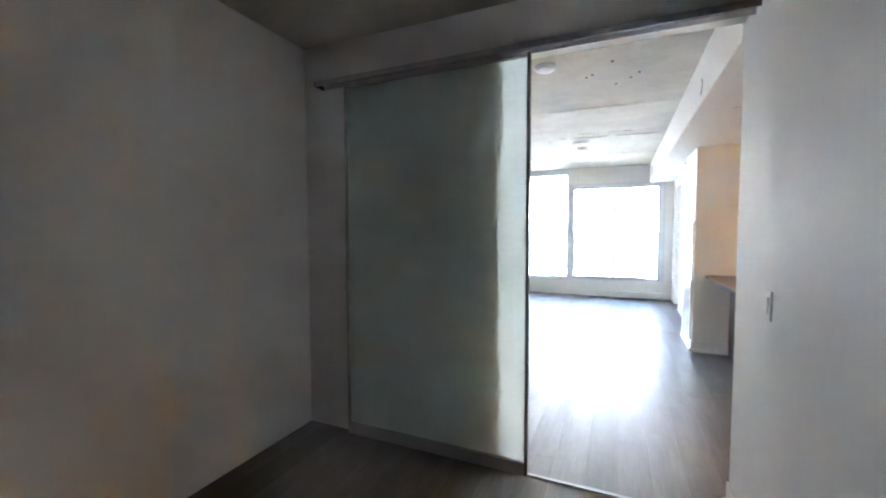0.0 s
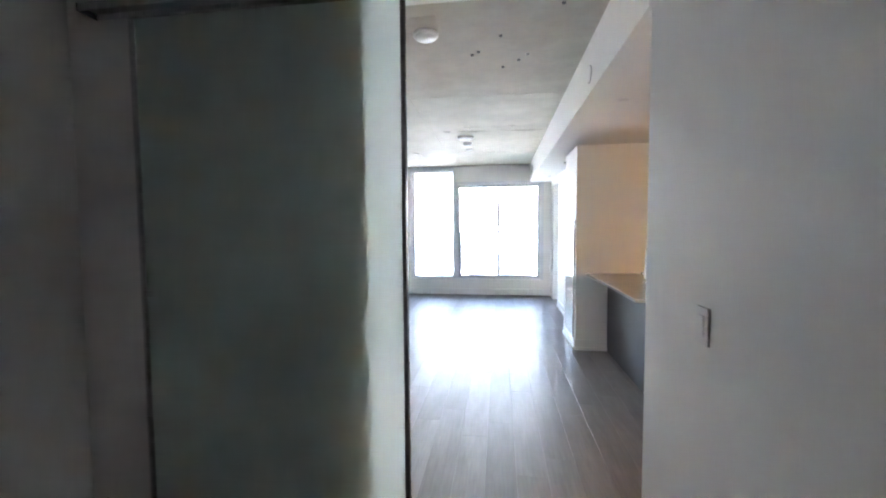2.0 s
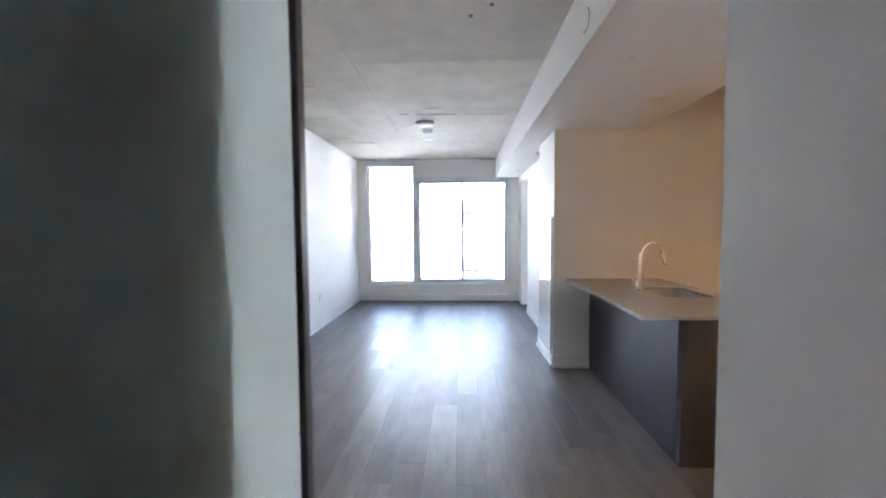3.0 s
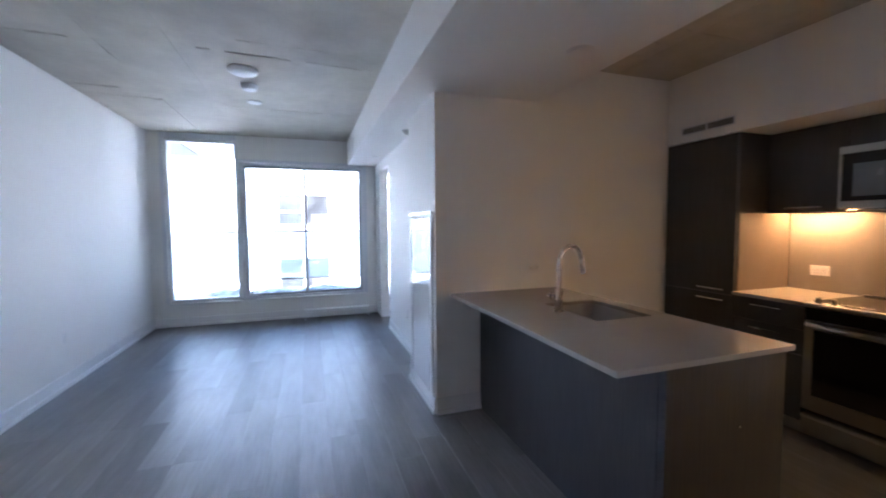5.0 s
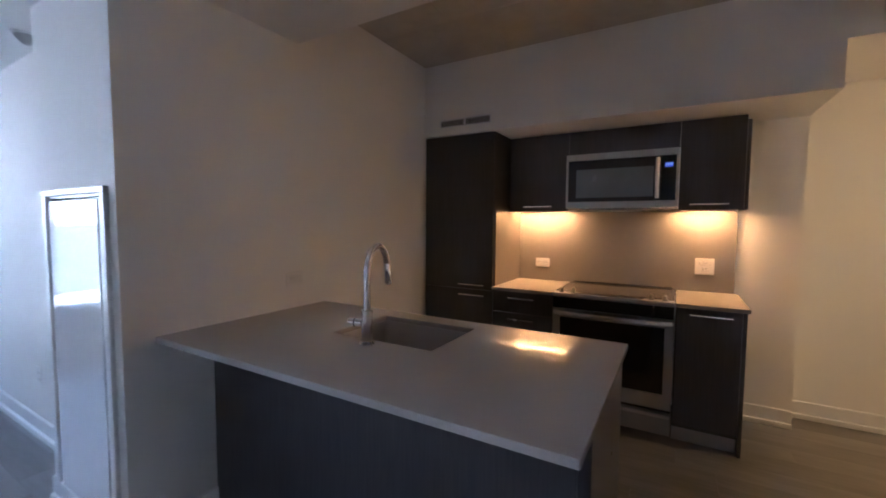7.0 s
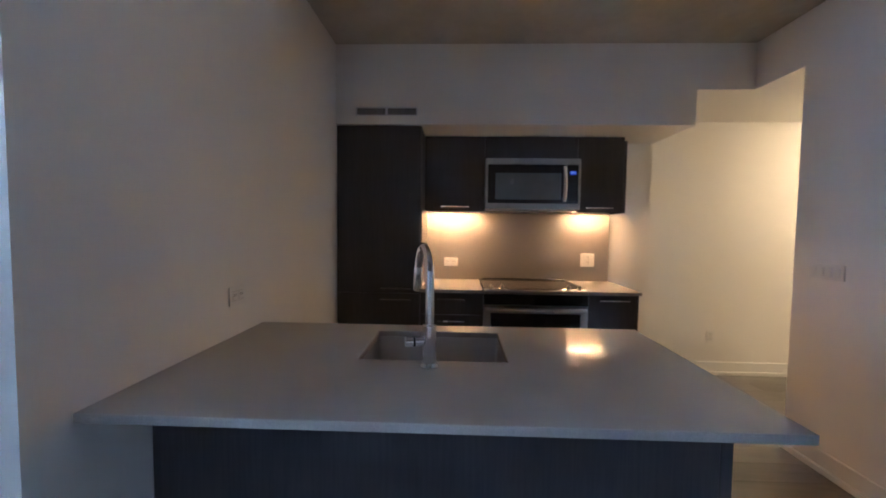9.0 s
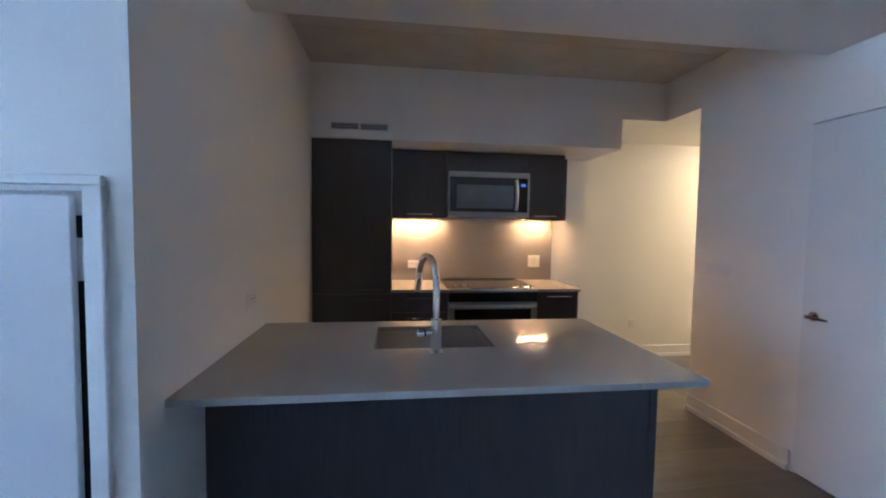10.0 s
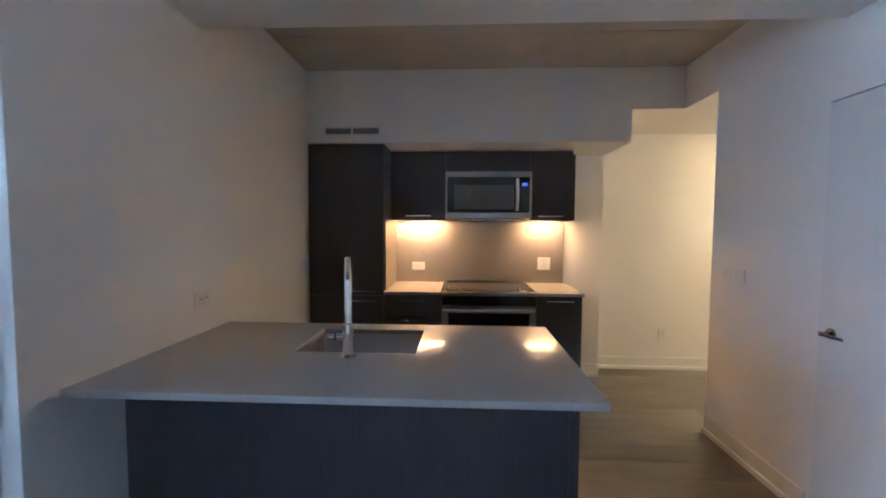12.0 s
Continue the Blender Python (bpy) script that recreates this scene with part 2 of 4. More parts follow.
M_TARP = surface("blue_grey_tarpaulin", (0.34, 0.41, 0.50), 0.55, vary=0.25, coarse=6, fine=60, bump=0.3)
M_SOFFITB = surface("balcony_dark_grey", (0.15, 0.155, 0.165), 0.8, vary=0.06, coarse=1.2, fine=30, bump=0.1)
M_LED = glow("led_tape", WARM, 36.0)
M_LAMPWARM = glow("hall_lamp_glow", (1.0, 0.63, 0.25), 9.5)
M_DISPLAY = glow("blue_display", (0.04, 0.09, 1.0), 0.004)
M_LEVER = surface("aged_nickel", (0.30, 0.27, 0.24), 0.28, 1.0, vary=0.06, coarse=8, fine=120, bump=0.0)
M_PANEDARK = surface("facade_glass_dark", (0.040, 0.041, 0.043), 0.25, vary=0.5, coarse=1.2, fine=4, bump=0.0, spec=0.2)
M_TRACK = surface("silver_track", (0.55, 0.55, 0.57), 0.4, 0.25, vary=0.05, coarse=4, fine=150, bump=0.02)
# Grey for the shade in outlet gaps, and for the detector's cone.
M_GAPGREY = surface("plate_gap", (0.45, 0.44, 0.43), 0.6, vary=0.05, coarse=6)
# Near black for the shade seen through door gaps.
M_GAPSHADE = surface("gap_shade", (0.02, 0.02, 0.02), 0.8, vary=0.1)

# ---- building helpers ----
BASE = {}


def thing(name, loc, label, category, group="", kind=""):
    ob = new(name)
    ob.empty_display_size = 0.05
    ob.location = loc
    BASE[ob] = Vector(loc)
    return tagged(ob, label, category, group, kind)


def part(name, bm, material, parent=None, label=""):
    """Links a bmesh, drawn in world metres, as one mesh under a thing or a part."""
    me = bpy.data.meshes.new(name)
    off = BASE.get(parent, Vector()) if parent else Vector()
    bmesh.ops.translate(bm, verts=bm.verts, vec=-off)
    bmesh.ops.recalc_face_normals(bm, faces=bm.faces)
    for e in bm.edges:
        if len(e.link_faces) == 2 and e.calc_face_angle(0) > 0.55:
            e.smooth = False
    bm.to_mesh(me)
    bm.free()
    me.materials.append(material)
    ob = new(name, me)
    if parent:
        ob.parent = parent
        BASE[ob] = off
    if label:
        ob["label"] = label
    return ob


def structure(name, bm, material, label, category=""):
    return tagged(part(name, bm, material), label, category or name.split("_")[0], kind="structure")


def add_box(bm, x0, x1, y0, y1, z0, z1, bevel=0.0, seg=1):
    r = bmesh.ops.create_cube(bm, size=1.0)
    vs = r["verts"]
    bmesh.ops.scale(bm, vec=(x1 - x0, y1 - y0, z1 - z0), verts=vs)
    bmesh.ops.translate(bm, vec=((x0 + x1) / 2, (y0 + y1) / 2, (z0 + z1) / 2), verts=vs)
    if bevel:
        es = list({e for v in vs for e in v.link_edges})
        bmesh.ops.bevel(bm, geom=es, offset=bevel, segments=seg, affect="EDGES", profile=0.5)
    return bm


def box(x0, x1, y0, y1, z0, z1, bevel=0.0, seg=1):
    return add_box(bmesh.new(), x0, x1, y0, y1, z0, z1, bevel, seg)


def boxes(rows, bevel=0.0):
    bm = bmesh.new()
    for r in rows:
        add_box(bm, *r, bevel)
    return bm


def welded(rows):
    """Boxes that meet at their corners, joined into one piece."""
    bm = boxes(rows)
    bmesh.ops.remove_doubles(bm, verts=bm.verts, dist=1e-5)
    return bm


def add_tube(bm, pts, radius, sides=16, caps=True):
    """A round tube along a line of points; radius is one number or one a point."""
    rad = radius if isinstance(radius, (list, tuple)) else [radius] * len(pts)
    pts = [Vector(p) for p in pts]
    rings, side = [], None
    for i, p in enumerate(pts):
        d = (pts[min(i + 1, len(pts) - 1)] - pts[max(i - 1, 0)]).normalized()
        if side is None:
            side = d.orthogonal().normalized()
        side = (side - d * side.dot(d)).normalized()
        up = d.cross(side)
        rings.append([bm.verts.new(p + (side * math.cos(a) + up * math.sin(a)) * rad[i]) for a in (2 * math.pi * k / sides for k in range(sides))])
    for a, b in zip(rings, rings[1:]):
        for k in range(sides):
            f = bm.faces.new((a[k], a[(k + 1) % sides], b[(k + 1) % sides], b[k]))
            f.smooth = True
    if caps:
        bm.faces.new(rings[0][::-1])
        bm.faces.new(rings[-1])
    return bm


def tube(pts, radius, sides=16):
    return add_tube(bmesh.new(), pts, radius, sides)


def lathe(profile, centre, axis="z", sides=32):
    """A turned shape: profile of (radius, height) round an axis through centre."""
    bm = bmesh.new()
    c = Vector(centre)
    rings = []
    for r, h in profile:
        ring = []
        for k in range(sides):
            a = 2 * math.pi * k / sides
            u, v = r * math.cos(a), r * math.sin(a)
            off = {"z": (u, v, h), "x": (h, u, v), "y": (u, h, v)}[axis]
            ring.append(bm.verts.new(c + Vector(off)))
        rings.append(ring)
    for a, b in zip(rings, rings[1:]):
        for k in range(sides):
            f = bm.faces.new((a[k], a[(k + 1) % sides], b[(k + 1) % sides], b[k]))
            f.smooth = True
    bm.faces.new(rings[0][::-1])
    bm.faces.new(rings[-1])
    return bm


# ---- plan ----
XL = -1.98            # long wall, shared by both rooms
YB0, YB1 = 2.22, 2.37  # partition between bedroom and living room
XR = 0.688            # bedroom's other wall
XOP = -0.508          # start of the opening in the partition
YW = 9.14             # window wall
ZC, ZS = 2.75, 2.386  # slab and soffit
ZK = 2.69             # slab over the kitchen
YK = 5.365            # side wall of the kitchen
XK = 3.76             # back wall of the kitchen
YBACK = -0.62
XH0, XH1 = 2.72, 4.0  # hallway
ZH = 2.365
T = 0.15

# ---- structure ----
structure("floor", box(XL - T - 0.05, XH1 + T, YBACK - T, YW + 0.2, -0.20, -0.012), M_SUBFLOOR, "grey-brown vinyl plank floor running to the window", "floor")
FLOOR = bpy.data.objects["floor"]

structure("wall_west", boxes([(XL - T - 0.05, XL, YBACK - T, YB0, -0.012, ZC), (XL - T - 0.05, XL - 0.045, YB0, YW, -0.012, ZC)]), M_WALL, "plain white painted drywall along both rooms", "wall")
structure("wall_partition", boxes([(XL - 0.045, XOP, YB0, YB0 + 0.085, -0.012, ZC), (XOP, XR, YB0, YB1, 2.47, ZC)]), M_WALL, "white painted partition with a wide opening", "wall")
structure("wall_bedroom_east", box(XR, XR + T, YBACK, YB1, -0.012, ZC), M_WALL, "white painted bedroom wall with a light switch", "wall")
# Unseen back wall, put close behind the start to bounce light forward.
structure("wall_bedroom_south", box(XL, XH0 - T, YBACK - T, YBACK, -0.012, ZC), M_WALL, "plain white unseen bedroom wall, set near to bounce light", "wall")
# wall beside the kitchen with the flush door, and the hallway's near side
DX0, DX1, DZ = 1.04, 1.87, 2.03
structure("wall_kitchen_south", boxes([
    (XR + T, DX0, YB0, YB1, -0.012, ZC), (DX1, XH0, YB0, YB1, -0.012, ZC), (DX0, DX1, YB0, YB1, DZ, ZC),
    (XH0, 3.13, YB0, YB1, ZH, ZC)]), M_WALL, "white painted wall with a flush door and switches", "wall")
structure("wall_hall_west", box(XH0 - T, XH0, -1.2, YB0, -0.012, ZC), M_WALL, "white hallway wall", "wall")
structure("wall_hall_east", box(XH1, XH1 + T, -1.2, 2.77, -0.012, ZC), M_WALL, "white hallway wall in warm lamp light", "wall")
structure("wall_hall_south", box(XH0 - T, XH1 + T, -1.35, -1.2, -0.012, ZC), M_WALL, "white wall closing the hallway", "wall")
structure("wall_kitchen_east", box(XK, XH1 + T, 2.77, YK + T, -0.012, ZC), M_WALL, "white wall behind the kitchen units", "wall")
structure("wall_closet_south", box(DX0 - 0.1, DX1 + 0.1, 1.2, 1.3, -0.012, ZC), M_WALL, "white wall behind the flush door", "wall")
# mass between kitchen and far room, with the mechanical closet in it
CY0, CY1, CZ0, CZ1 = 5.47, 6.03, 0.10, 1.503
structure("wall_kitchen_north", welded([
    (0.938, 1.30, YK, CY0, -0.012, ZC), (0.938, 1.30, CY1, 6.15, -0.012, ZC), (0.938, 1.30, CY0, CY1, CZ1, ZC), (0.938, 1.30, CY0, CY1, -0.012, CZ0),
    (1.30, XK, YK, YK + T, -0.012, ZC), (1.30, 1.40, YK + T, 6.15, -0.012, ZC)]), M_WALL, "white painted wall mass beside the island", "wall")
SY0, SY1, SZ = 8.04, 8.76, 2.25
structure("wall_recess", welded([
    (1.115, 1.165, 6.15, SY0, -0.012, ZC), (1.115, 1.245, SY1, YW, -0.012, ZC), (1.115, 1.165, SY0, SY1, SZ, ZC),
    (1.165, XH1, 6.15, 6.25, -0.012, ZC)]), M_WALL, "white painted wall with an opening to a side room", "wall")
structure("wall_side_room_east", box(XH1, XH1 + T, YK + T, YW, -0.012, ZC), M_WALL, "white wall of the side room", "wall")
# window wall
L0, L1, LZ0, LZ1 = -1.818, -0.909, 0.345, 2.66
R0, R1, RZ0, RZ1 = -0.862, 0.915, 0.335, 2.362
S0, S1 = 1.19, 3.2
YW1 = YW + 0.2
structure("wall_window", boxes([
    (XL - T - 0.05, L0, YW, YW1, -0.012, ZC), (L0, L1, YW, YW1, -0.012, LZ0), (L0, L1, YW, YW1, LZ1, ZC),
    (L1, R0, YW, YW1, -0.012, ZC), (R0, R1, YW, YW1, -0.012, RZ0), (R0, R1, YW, YW1, RZ1, ZC), (R1, S0, YW, YW1, -0.012, ZC),
    (S0, S1, YW, YW1, -0.012, 0.10), (S0, S1, YW, YW1, 2.345, ZC), (S1, XH1 + T, YW, YW1, -0.012, ZC)]), M_WALL, "white window wall with a low sill", "wall")

# concrete slab: cast panels of slightly different level, joined in one mesh
bm = bmesh.new()
add_box(bm, XL - T - 0.05, XH1 + T, YBACK - T, YW1, ZC + 0.012, ZC + 0.25)
rng = random.Random(4)
# strips of formwork: x from, x to, and the cross joints along y
STRIPS = ((XL - T - 0.05, -1.34, (1.4, 5.04, 6.06, 7.19, 7.5)), (-1.34, -0.85, (2.3, 4.55, 6.90)), (-0.85, 0.70, (2.3, 4.56, 5.81, 6.06, 7.59)))
for x0, x1, joints in STRIPS:
    stops = (YBACK - T, *joints, YW1)
    for a, b in zip(stops, stops[1:]):
        add_box(bm, x0, x1, a, b, ZC + rng.choice((-0.002, 0.0, 0.002, 0.003)), ZC + 0.03)
for x0, x1 in ((0.70, 1.95), (1.95, 2.55), (2.55, XH1 + T)):
    add_box(bm, x0, x1, YBACK - T, YW1, ZK + rng.choice((-0.002, 0.0, 0.002)), ZC + 0.03)
# raised patch round the near lamp
add_box(bm, -0.56, -0.33, 3.01, 3.33, ZC - 0.004, ZC + 0.01)
# broken fins of cement left at the joints
def cement_fin(x0, y0, x1, y1, z=ZC, keep=0.72):
    run = math.hypot(x1 - x0, y1 - y0)
    d = 0.0
    while d < run:
        seg = rng.uniform(0.05, 0.18)
        if rng.random() < keep:
            u, v = d / run, min(1.0, (d + seg) / run)
            j, k = rng.uniform(-0.008, 0.008), rng.uniform(-0.008, 0.008)
            w = rng.uniform(0.002, 0.006)
            drop = rng.uniform(0.002, 0.0065)
            ends = []
            for f, jj in ((u, j), (v, k)):
                px, py = x0 + (x1 - x0) * f, y0 + (y1 - y0) * f
                nx, ny = -(y1 - y0) / run, (x1 - x0) / run
                ends.append([bm.verts.new((px + nx * (jj + o), py + ny * (jj + o), zz)) for o, zz in ((-w, z + 0.008), (-w * 0.4, z - drop), (w * 0.6, z - drop * 0.7), (w, z + 0.008))])
            for m in range(4):
                bm.faces.new((ends[0][m], ends[0][(m + 1) % 4], ends[1][(m + 1) % 4], ends[1][m]))
            bm.faces.new(ends[0])
            bm.faces.new(ends[1])
        d += seg


for row in ((-0.85, 3.4, -0.85, 6.0), (-1.34, 3.6, -1.34, 6.6), (-1.95, 5.04, -1.34, 5.04), (-1.95, 6.06, -1.5, 6.09),
            (-1.95, 7.19, -1.60, 7.21), (-1.70, 7.50, -1.34, 7.52), (-0.85, 4.55, 0.64, 4.58), (-0.7, 6.02, 0.64, 6.10), (-0.4, 5.80, 0.25, 5.82), (-0.15, 7.58, 0.5, 7.60)):
    cement_fin(*row)
for row in ((1.9, 4.60, 3.12, 4.60), (1.9, 4.81, 3.12, 4.81), (1.95, 3.0, 1.95, 4.1), (2.55, 2.6, 2.55, 4.5)):
    cement_fin(*row, ZK, 0.5)
structure("ceiling", bm, M_CONC, "raw cast concrete slab with formwork seams", "ceiling")

# painted soffit with its beam face, kitchen bulkhead and hallway ceiling
SX0, SX1 = 0.678, 1.815
structure("ceiling_soffit", boxes([(SX0, SX1, YB1, YK, ZS, ZC), (SX0, 1.30, YK, YW, ZS, ZC)]), M_WALL, "white painted dropped soffit along the room", "ceiling")
structure("ceiling_bulkhead", boxes([(3.13, XK, 2.77, YK, 2.115, ZC), (3.13, XK + 0.2, YB1, 2.77, ZH, ZC)]), M_WALL, "white painted bulkhead over the kitchen units", "ceiling")
structure("ceiling_hall", boxes([(XH0, XH1, -1.2, YB0, ZH, ZC), (3.13, XH1, YB0, YB1, ZH, ZC), (XK + 0.2, XH1, YB1, 2.77, ZH, ZC)]), M_WALL, "white dropped hallway ceiling", "ceiling")


def baseboard(name, x0, x1, y0, y1, side):
    """A skirting with a thicker foot; side is the way its face looks."""
    bm = bmesh.new()
    h, t, ft = 0.125, 0.013, 0.026
    for th, z0, z1 in ((t, 0.035, h), (ft, 0.0, 0.035)):
        if side == "+x":
            add_box(bm, x0, x0 + th, y0, y1, z0, z1, 0.003)
        elif side == "-x":
            add_box(bm, x0 - th, x0, y0, y1, z0, z1, 0.003)
        elif side == "+y":
            add_box(bm, x0, x1, y0, y0 + th, z0, z1, 0.003)
        else:
            add_box(bm, x0, x1, y0 - th, y0, z0, z1, 0.003)
    structure(name, bm, M_TRIM, "white painted skirting board", "baseboard")


baseboard("baseboard", XL - 0.045, XL, YB1, YW, "+x")
baseboard("baseboard", XR, XR, YBACK, YB1, "-x")
baseboard("baseboard", DX1 + 0.02, XH0, YB1, YB1, "+y")
baseboard("baseboard", XR + T, DX0 - 0.02, YB1, YB1, "+y")
baseboard("baseboard", XH1, XH1, -1.2, 2.77, "-x")
baseboard("baseboard", XK, XK, 2.77, 3.11, "-x")
baseboard("baseboard", 1.115, 1.115, 6.15, SY0, "-x")
baseboard("baseboard", 0.938, 0.938, YK, 6.15, "-x")
baseboard("baseboard", 0.938, 1.31, YK, YK, "-y")
baseboard("baseboard", XL - 0.02, 1.10, YW, YW, "-y")
baseboard("baseboard", 1.115, 1.245, SY1, SY1, "-y")


def window(name, x0, x1, z0, z1, panels, label):
    """An aluminium window in the facade's thickness, with its sashes and panes."""
    w = thing(name, ((x0 + x1) / 2, YW + 0.08, z0), label, "window", kind="structure")
    f, d0, d1 = 0.035, YW + 0.03, YW + 0.13
    part("window_frame", boxes([(x0, x1, d0, d1, z0, z0 + f), (x0, x1, d0, d1, z1 - f, z1), (x0, x0 + f, d0, d1, z0 + f, z1 - f), (x1 - f, x1, d0, d1, z0 + f, z1 - f)], 0.004), M_WINFR, w)
    n = panels
    step = (x1 - x0 - 2 * f) / n
    for k in range(n):
        a, b = x0 + f + k * step, x0 + f + (k + 1) * step
        s = 0.036
        dy = 0.022 if k % 2 else 0.0
        y0, y1 = d0 + 0.02 + dy, d0 + 0.05 + dy
        if n > 1:
            a -= 0.012 if k else 0.0
            b += 0.012 if k < n - 1 else 0.0
            sash = part("sash", boxes([(a, b, y0, y1, z0 + f, z0 + f + s), (a, b, y0, y1, z1 - f - s, z1 - f), (a, a + s, y0, y1, z0 + f + s, z1 - f - s), (b - s, b, y0, y1, z0 + f + s, z1 - f - s)], 0.003), M_SASH, w)
            pane = part("pane", box(a + s, b - s, y0 + 0.010, y0 + 0.016, z0 + f + s, z1 - f - s), M_GLASS, w)
        else:
            pane = part("pane", box(a, b, y0 + 0.010, y0 + 0.016, z0 + f, z1 - f), M_GLASS, w)
        pane.visible_shadow = False
    return w


window("window_1", L0, L1, LZ0, LZ1, 1, "tall fixed window in a pale aluminium frame")
window("window_2", R0, R1, RZ0, RZ1, 2, "wide sliding window in a pale aluminium frame")
window("window_3", S0, S1, 0.10, 2.345, 2, "side room window in a pale aluminium frame")
structure("window_sill", boxes([(L0 - 0.03, R1 + 0.03, YW - 0.045, YW + 0.03, 0.312, 0.334)], 0.004), M_TRIM, "white painted window sill ledge", "sill")
structure("window_trim", boxes([
    (R0 - 0.055, R1 + 0.05, YW - 0.014, YW, RZ1, RZ1 + 0.045), (R1, R1 + 0.05, YW - 0.014, YW, 0.335, RZ1),
    (L1, R0, YW - 0.010, YW, 0.335, RZ1), (L0 - 0.05, L0, YW - 0.014, YW, 0.335, ZC - 0.004), (L0, L1, YW - 0.014, YW, LZ1, ZC - 0.004)], 0.002), M_WINFR, "pale metal window surround", "trim")

# ---- outside ----
structure("ground", box(-300, 300, 9.4, 500, -9.3, -9.0), M_GROUND, "grey street ground far below", "ground")
structure("balcony_slab", box(-3.6, 6.0, YW1, 10.85, 0.02, 0.22, 0.01), M_BALC, "concrete balcony floor outside the windows", "balcony")
structure("balcony_soffit", box(-1.73, 6.0, YW1, 10.85, 2.69, 2.90, 0.01), M_SOFFITA, "concrete balcony slab overhead", "balcony")
# Darker separate slab over the left end of the soffit.
structure("balcony_beam", box(-3.6, -1.732, YW1, 10.90, 2.672, 2.90, 0.01), M_SOFFITB, "darker concrete slab over the end of the balcony", "balcony")
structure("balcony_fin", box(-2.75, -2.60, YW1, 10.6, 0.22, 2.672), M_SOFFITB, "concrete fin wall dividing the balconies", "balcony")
rail = thing("balcony_railing", (0, 10.75, 0.22), "grey metal balcony railing with glass panels", "railing")
part("top_rail", box(-2.6, 6.0, 10.72, 10.78, 1.30, 1.345, 0.006), M_ALUDARK, rail)
part("bottom_rail", box(-2.6, 6.0, 10.735, 10.765, 0.405, 0.435, 0.004), M_ALUDARK, rail)
for x in (-2.5, -0.92, 0.66, 2.24, 3.82, 5.4):
    part("post", box(x - 0.02, x + 0.02, 10.73, 10.77, 0.22, 1.30, 0.003), M_ALUDARK, rail)
for k in range(5):
    a = -2.5 + 1.58 * k
    g = part("glass_panel", box(a + 0.04, a + 1.54, 10.745, 10.755, 0.437, 1.29), M_RAILGL, rail)
    g.visible_shadow = False



def tarpaulin(x0, x1, y, h):
    """A crumpled sheet heaped along the balcony's edge."""
    t = thing("tarpaulin", ((x0 + x1) / 2, y, 0.22), "crumpled blue-grey sheet heaped along the balcony edge", "tarpaulin", "sheets on the balcony")
    bm = bmesh.new()
    cols, around = 28, 9
    rows = []
    for i in range(cols + 1):
        u = i / cols
        swell = h * (0.35 + 0.65 * math.sin(math.pi * u) ** 0.6) * (0.75 + 0.5 * noise.noise((x0 + u * 5, y, 3.1)))
        rows.append([bm.verts.new((x0 + (x1 - x0) * u, y - 0.16 * math.cos(math.pi * k / (around - 1)) * (1 + 0.3 * noise.noise((u * 7, k, x0))),
                                   0.221 + max(0.0, swell * math.sin(math.pi * k / (around - 1)) * (1 + 0.35 * noise.noise((u * 9, k * 0.8, x0)))))) for k in range(around)])
    for a, b in zip(rows, rows[1:]):
        for k in range(around - 1):
            bm.faces.new((a[k], a[k + 1], b[k + 1], b[k])).smooth = True
        bm.faces.new((a[0], b[0], b[-1], a[-1]))
    bm.faces.new(rows[0])
    bm.faces.new(rows[-1])
    part("sheet", bm, M_TARP, t)


tarpaulin(-1.75, -0.95, 10.50, 0.11)
tarpaulin(-0.80, -0.22, 10.52, 0.07)
tarpaulin(-0.10, 0.80, 10.52, 0.08)

tower = thing("apartment_building", (0, 20, -9), "pale rendered apartment block across the street", "building")
part("wall", box(-14, 14, 20, 26, -9, 4.9), M_FACADE, tower)
part("roof", box(-14.2, 14.2, 19.8, 26.2, 4.9, 5.15, 0.03), M_BALC, tower)


def facade_window(xx, zz, w, h):
    """Two panes in a deep reveal, one with a transom, the other with a half-drawn brown blind."""
    o = part("window", boxes([(xx - 0.05, xx + w + 0.05, 19.90, 19.992, zz - 0.05, zz), (xx - 0.05, xx + w + 0.05, 19.90, 19.992, zz + h, zz + h + 0.05), (xx + w / 2 - 0.06, xx + w / 2 + 0.06, 19.92, 19.992, zz, zz + h),
                              (xx - 0.05, xx, 19.90, 19.992, zz, zz + h), (xx + w, xx + w + 0.05, 19.90, 19.992, zz, zz + h)]), M_WINFR, tower)
    part("pane", box(xx, xx + w / 2 - 0.06, 19.95, 19.985, zz, zz + h), M_FACWIN, o)
    part("pane", box(xx + w / 2 + 0.06, xx + w, 19.95, 19.985, zz, zz + h), M_PANEDARK, o)
    part("transom", box(xx, xx + w / 2 - 0.06, 19.93, 19.949, zz + h * 0.40, zz + h * 0.46), M_WINFR, o)
    part("blind", box(xx + w / 2 + 0.30, xx + w - 0.02, 19.935, 19.949, zz + 0.01, zz + h * 0.34), M_BLIND, o, "brownish blind behind the glass")


for fl in range(-3, 1):
    for xx in (-11.0, -1.02, 8.0):
        facade_window(xx, 1.50 + fl * 2.58, 1.92, 1.18)

# ---- bedroom: sliding door ----
sd = thing("sliding_door", (-0.95, 2.169, 0.0), "sliding frosted glass door in a slim aluminium frame, half open", "door")
D0, D1, DY0, DY1, DB, DT = -1.588, -0.330, 2.151, 2.187, 0.018, 2.425
part("glass_pane", box(D0 + 0.012, D1 - 0.016, 2.172, 2.180, DB + 0.075, DT - 0.02), M_FROST, sd, "frosted greenish glass pane")
part("stile", box(D0, D0 + 0.012, DY0, DY1, DB, DT, 0.002), M_ALU, sd)
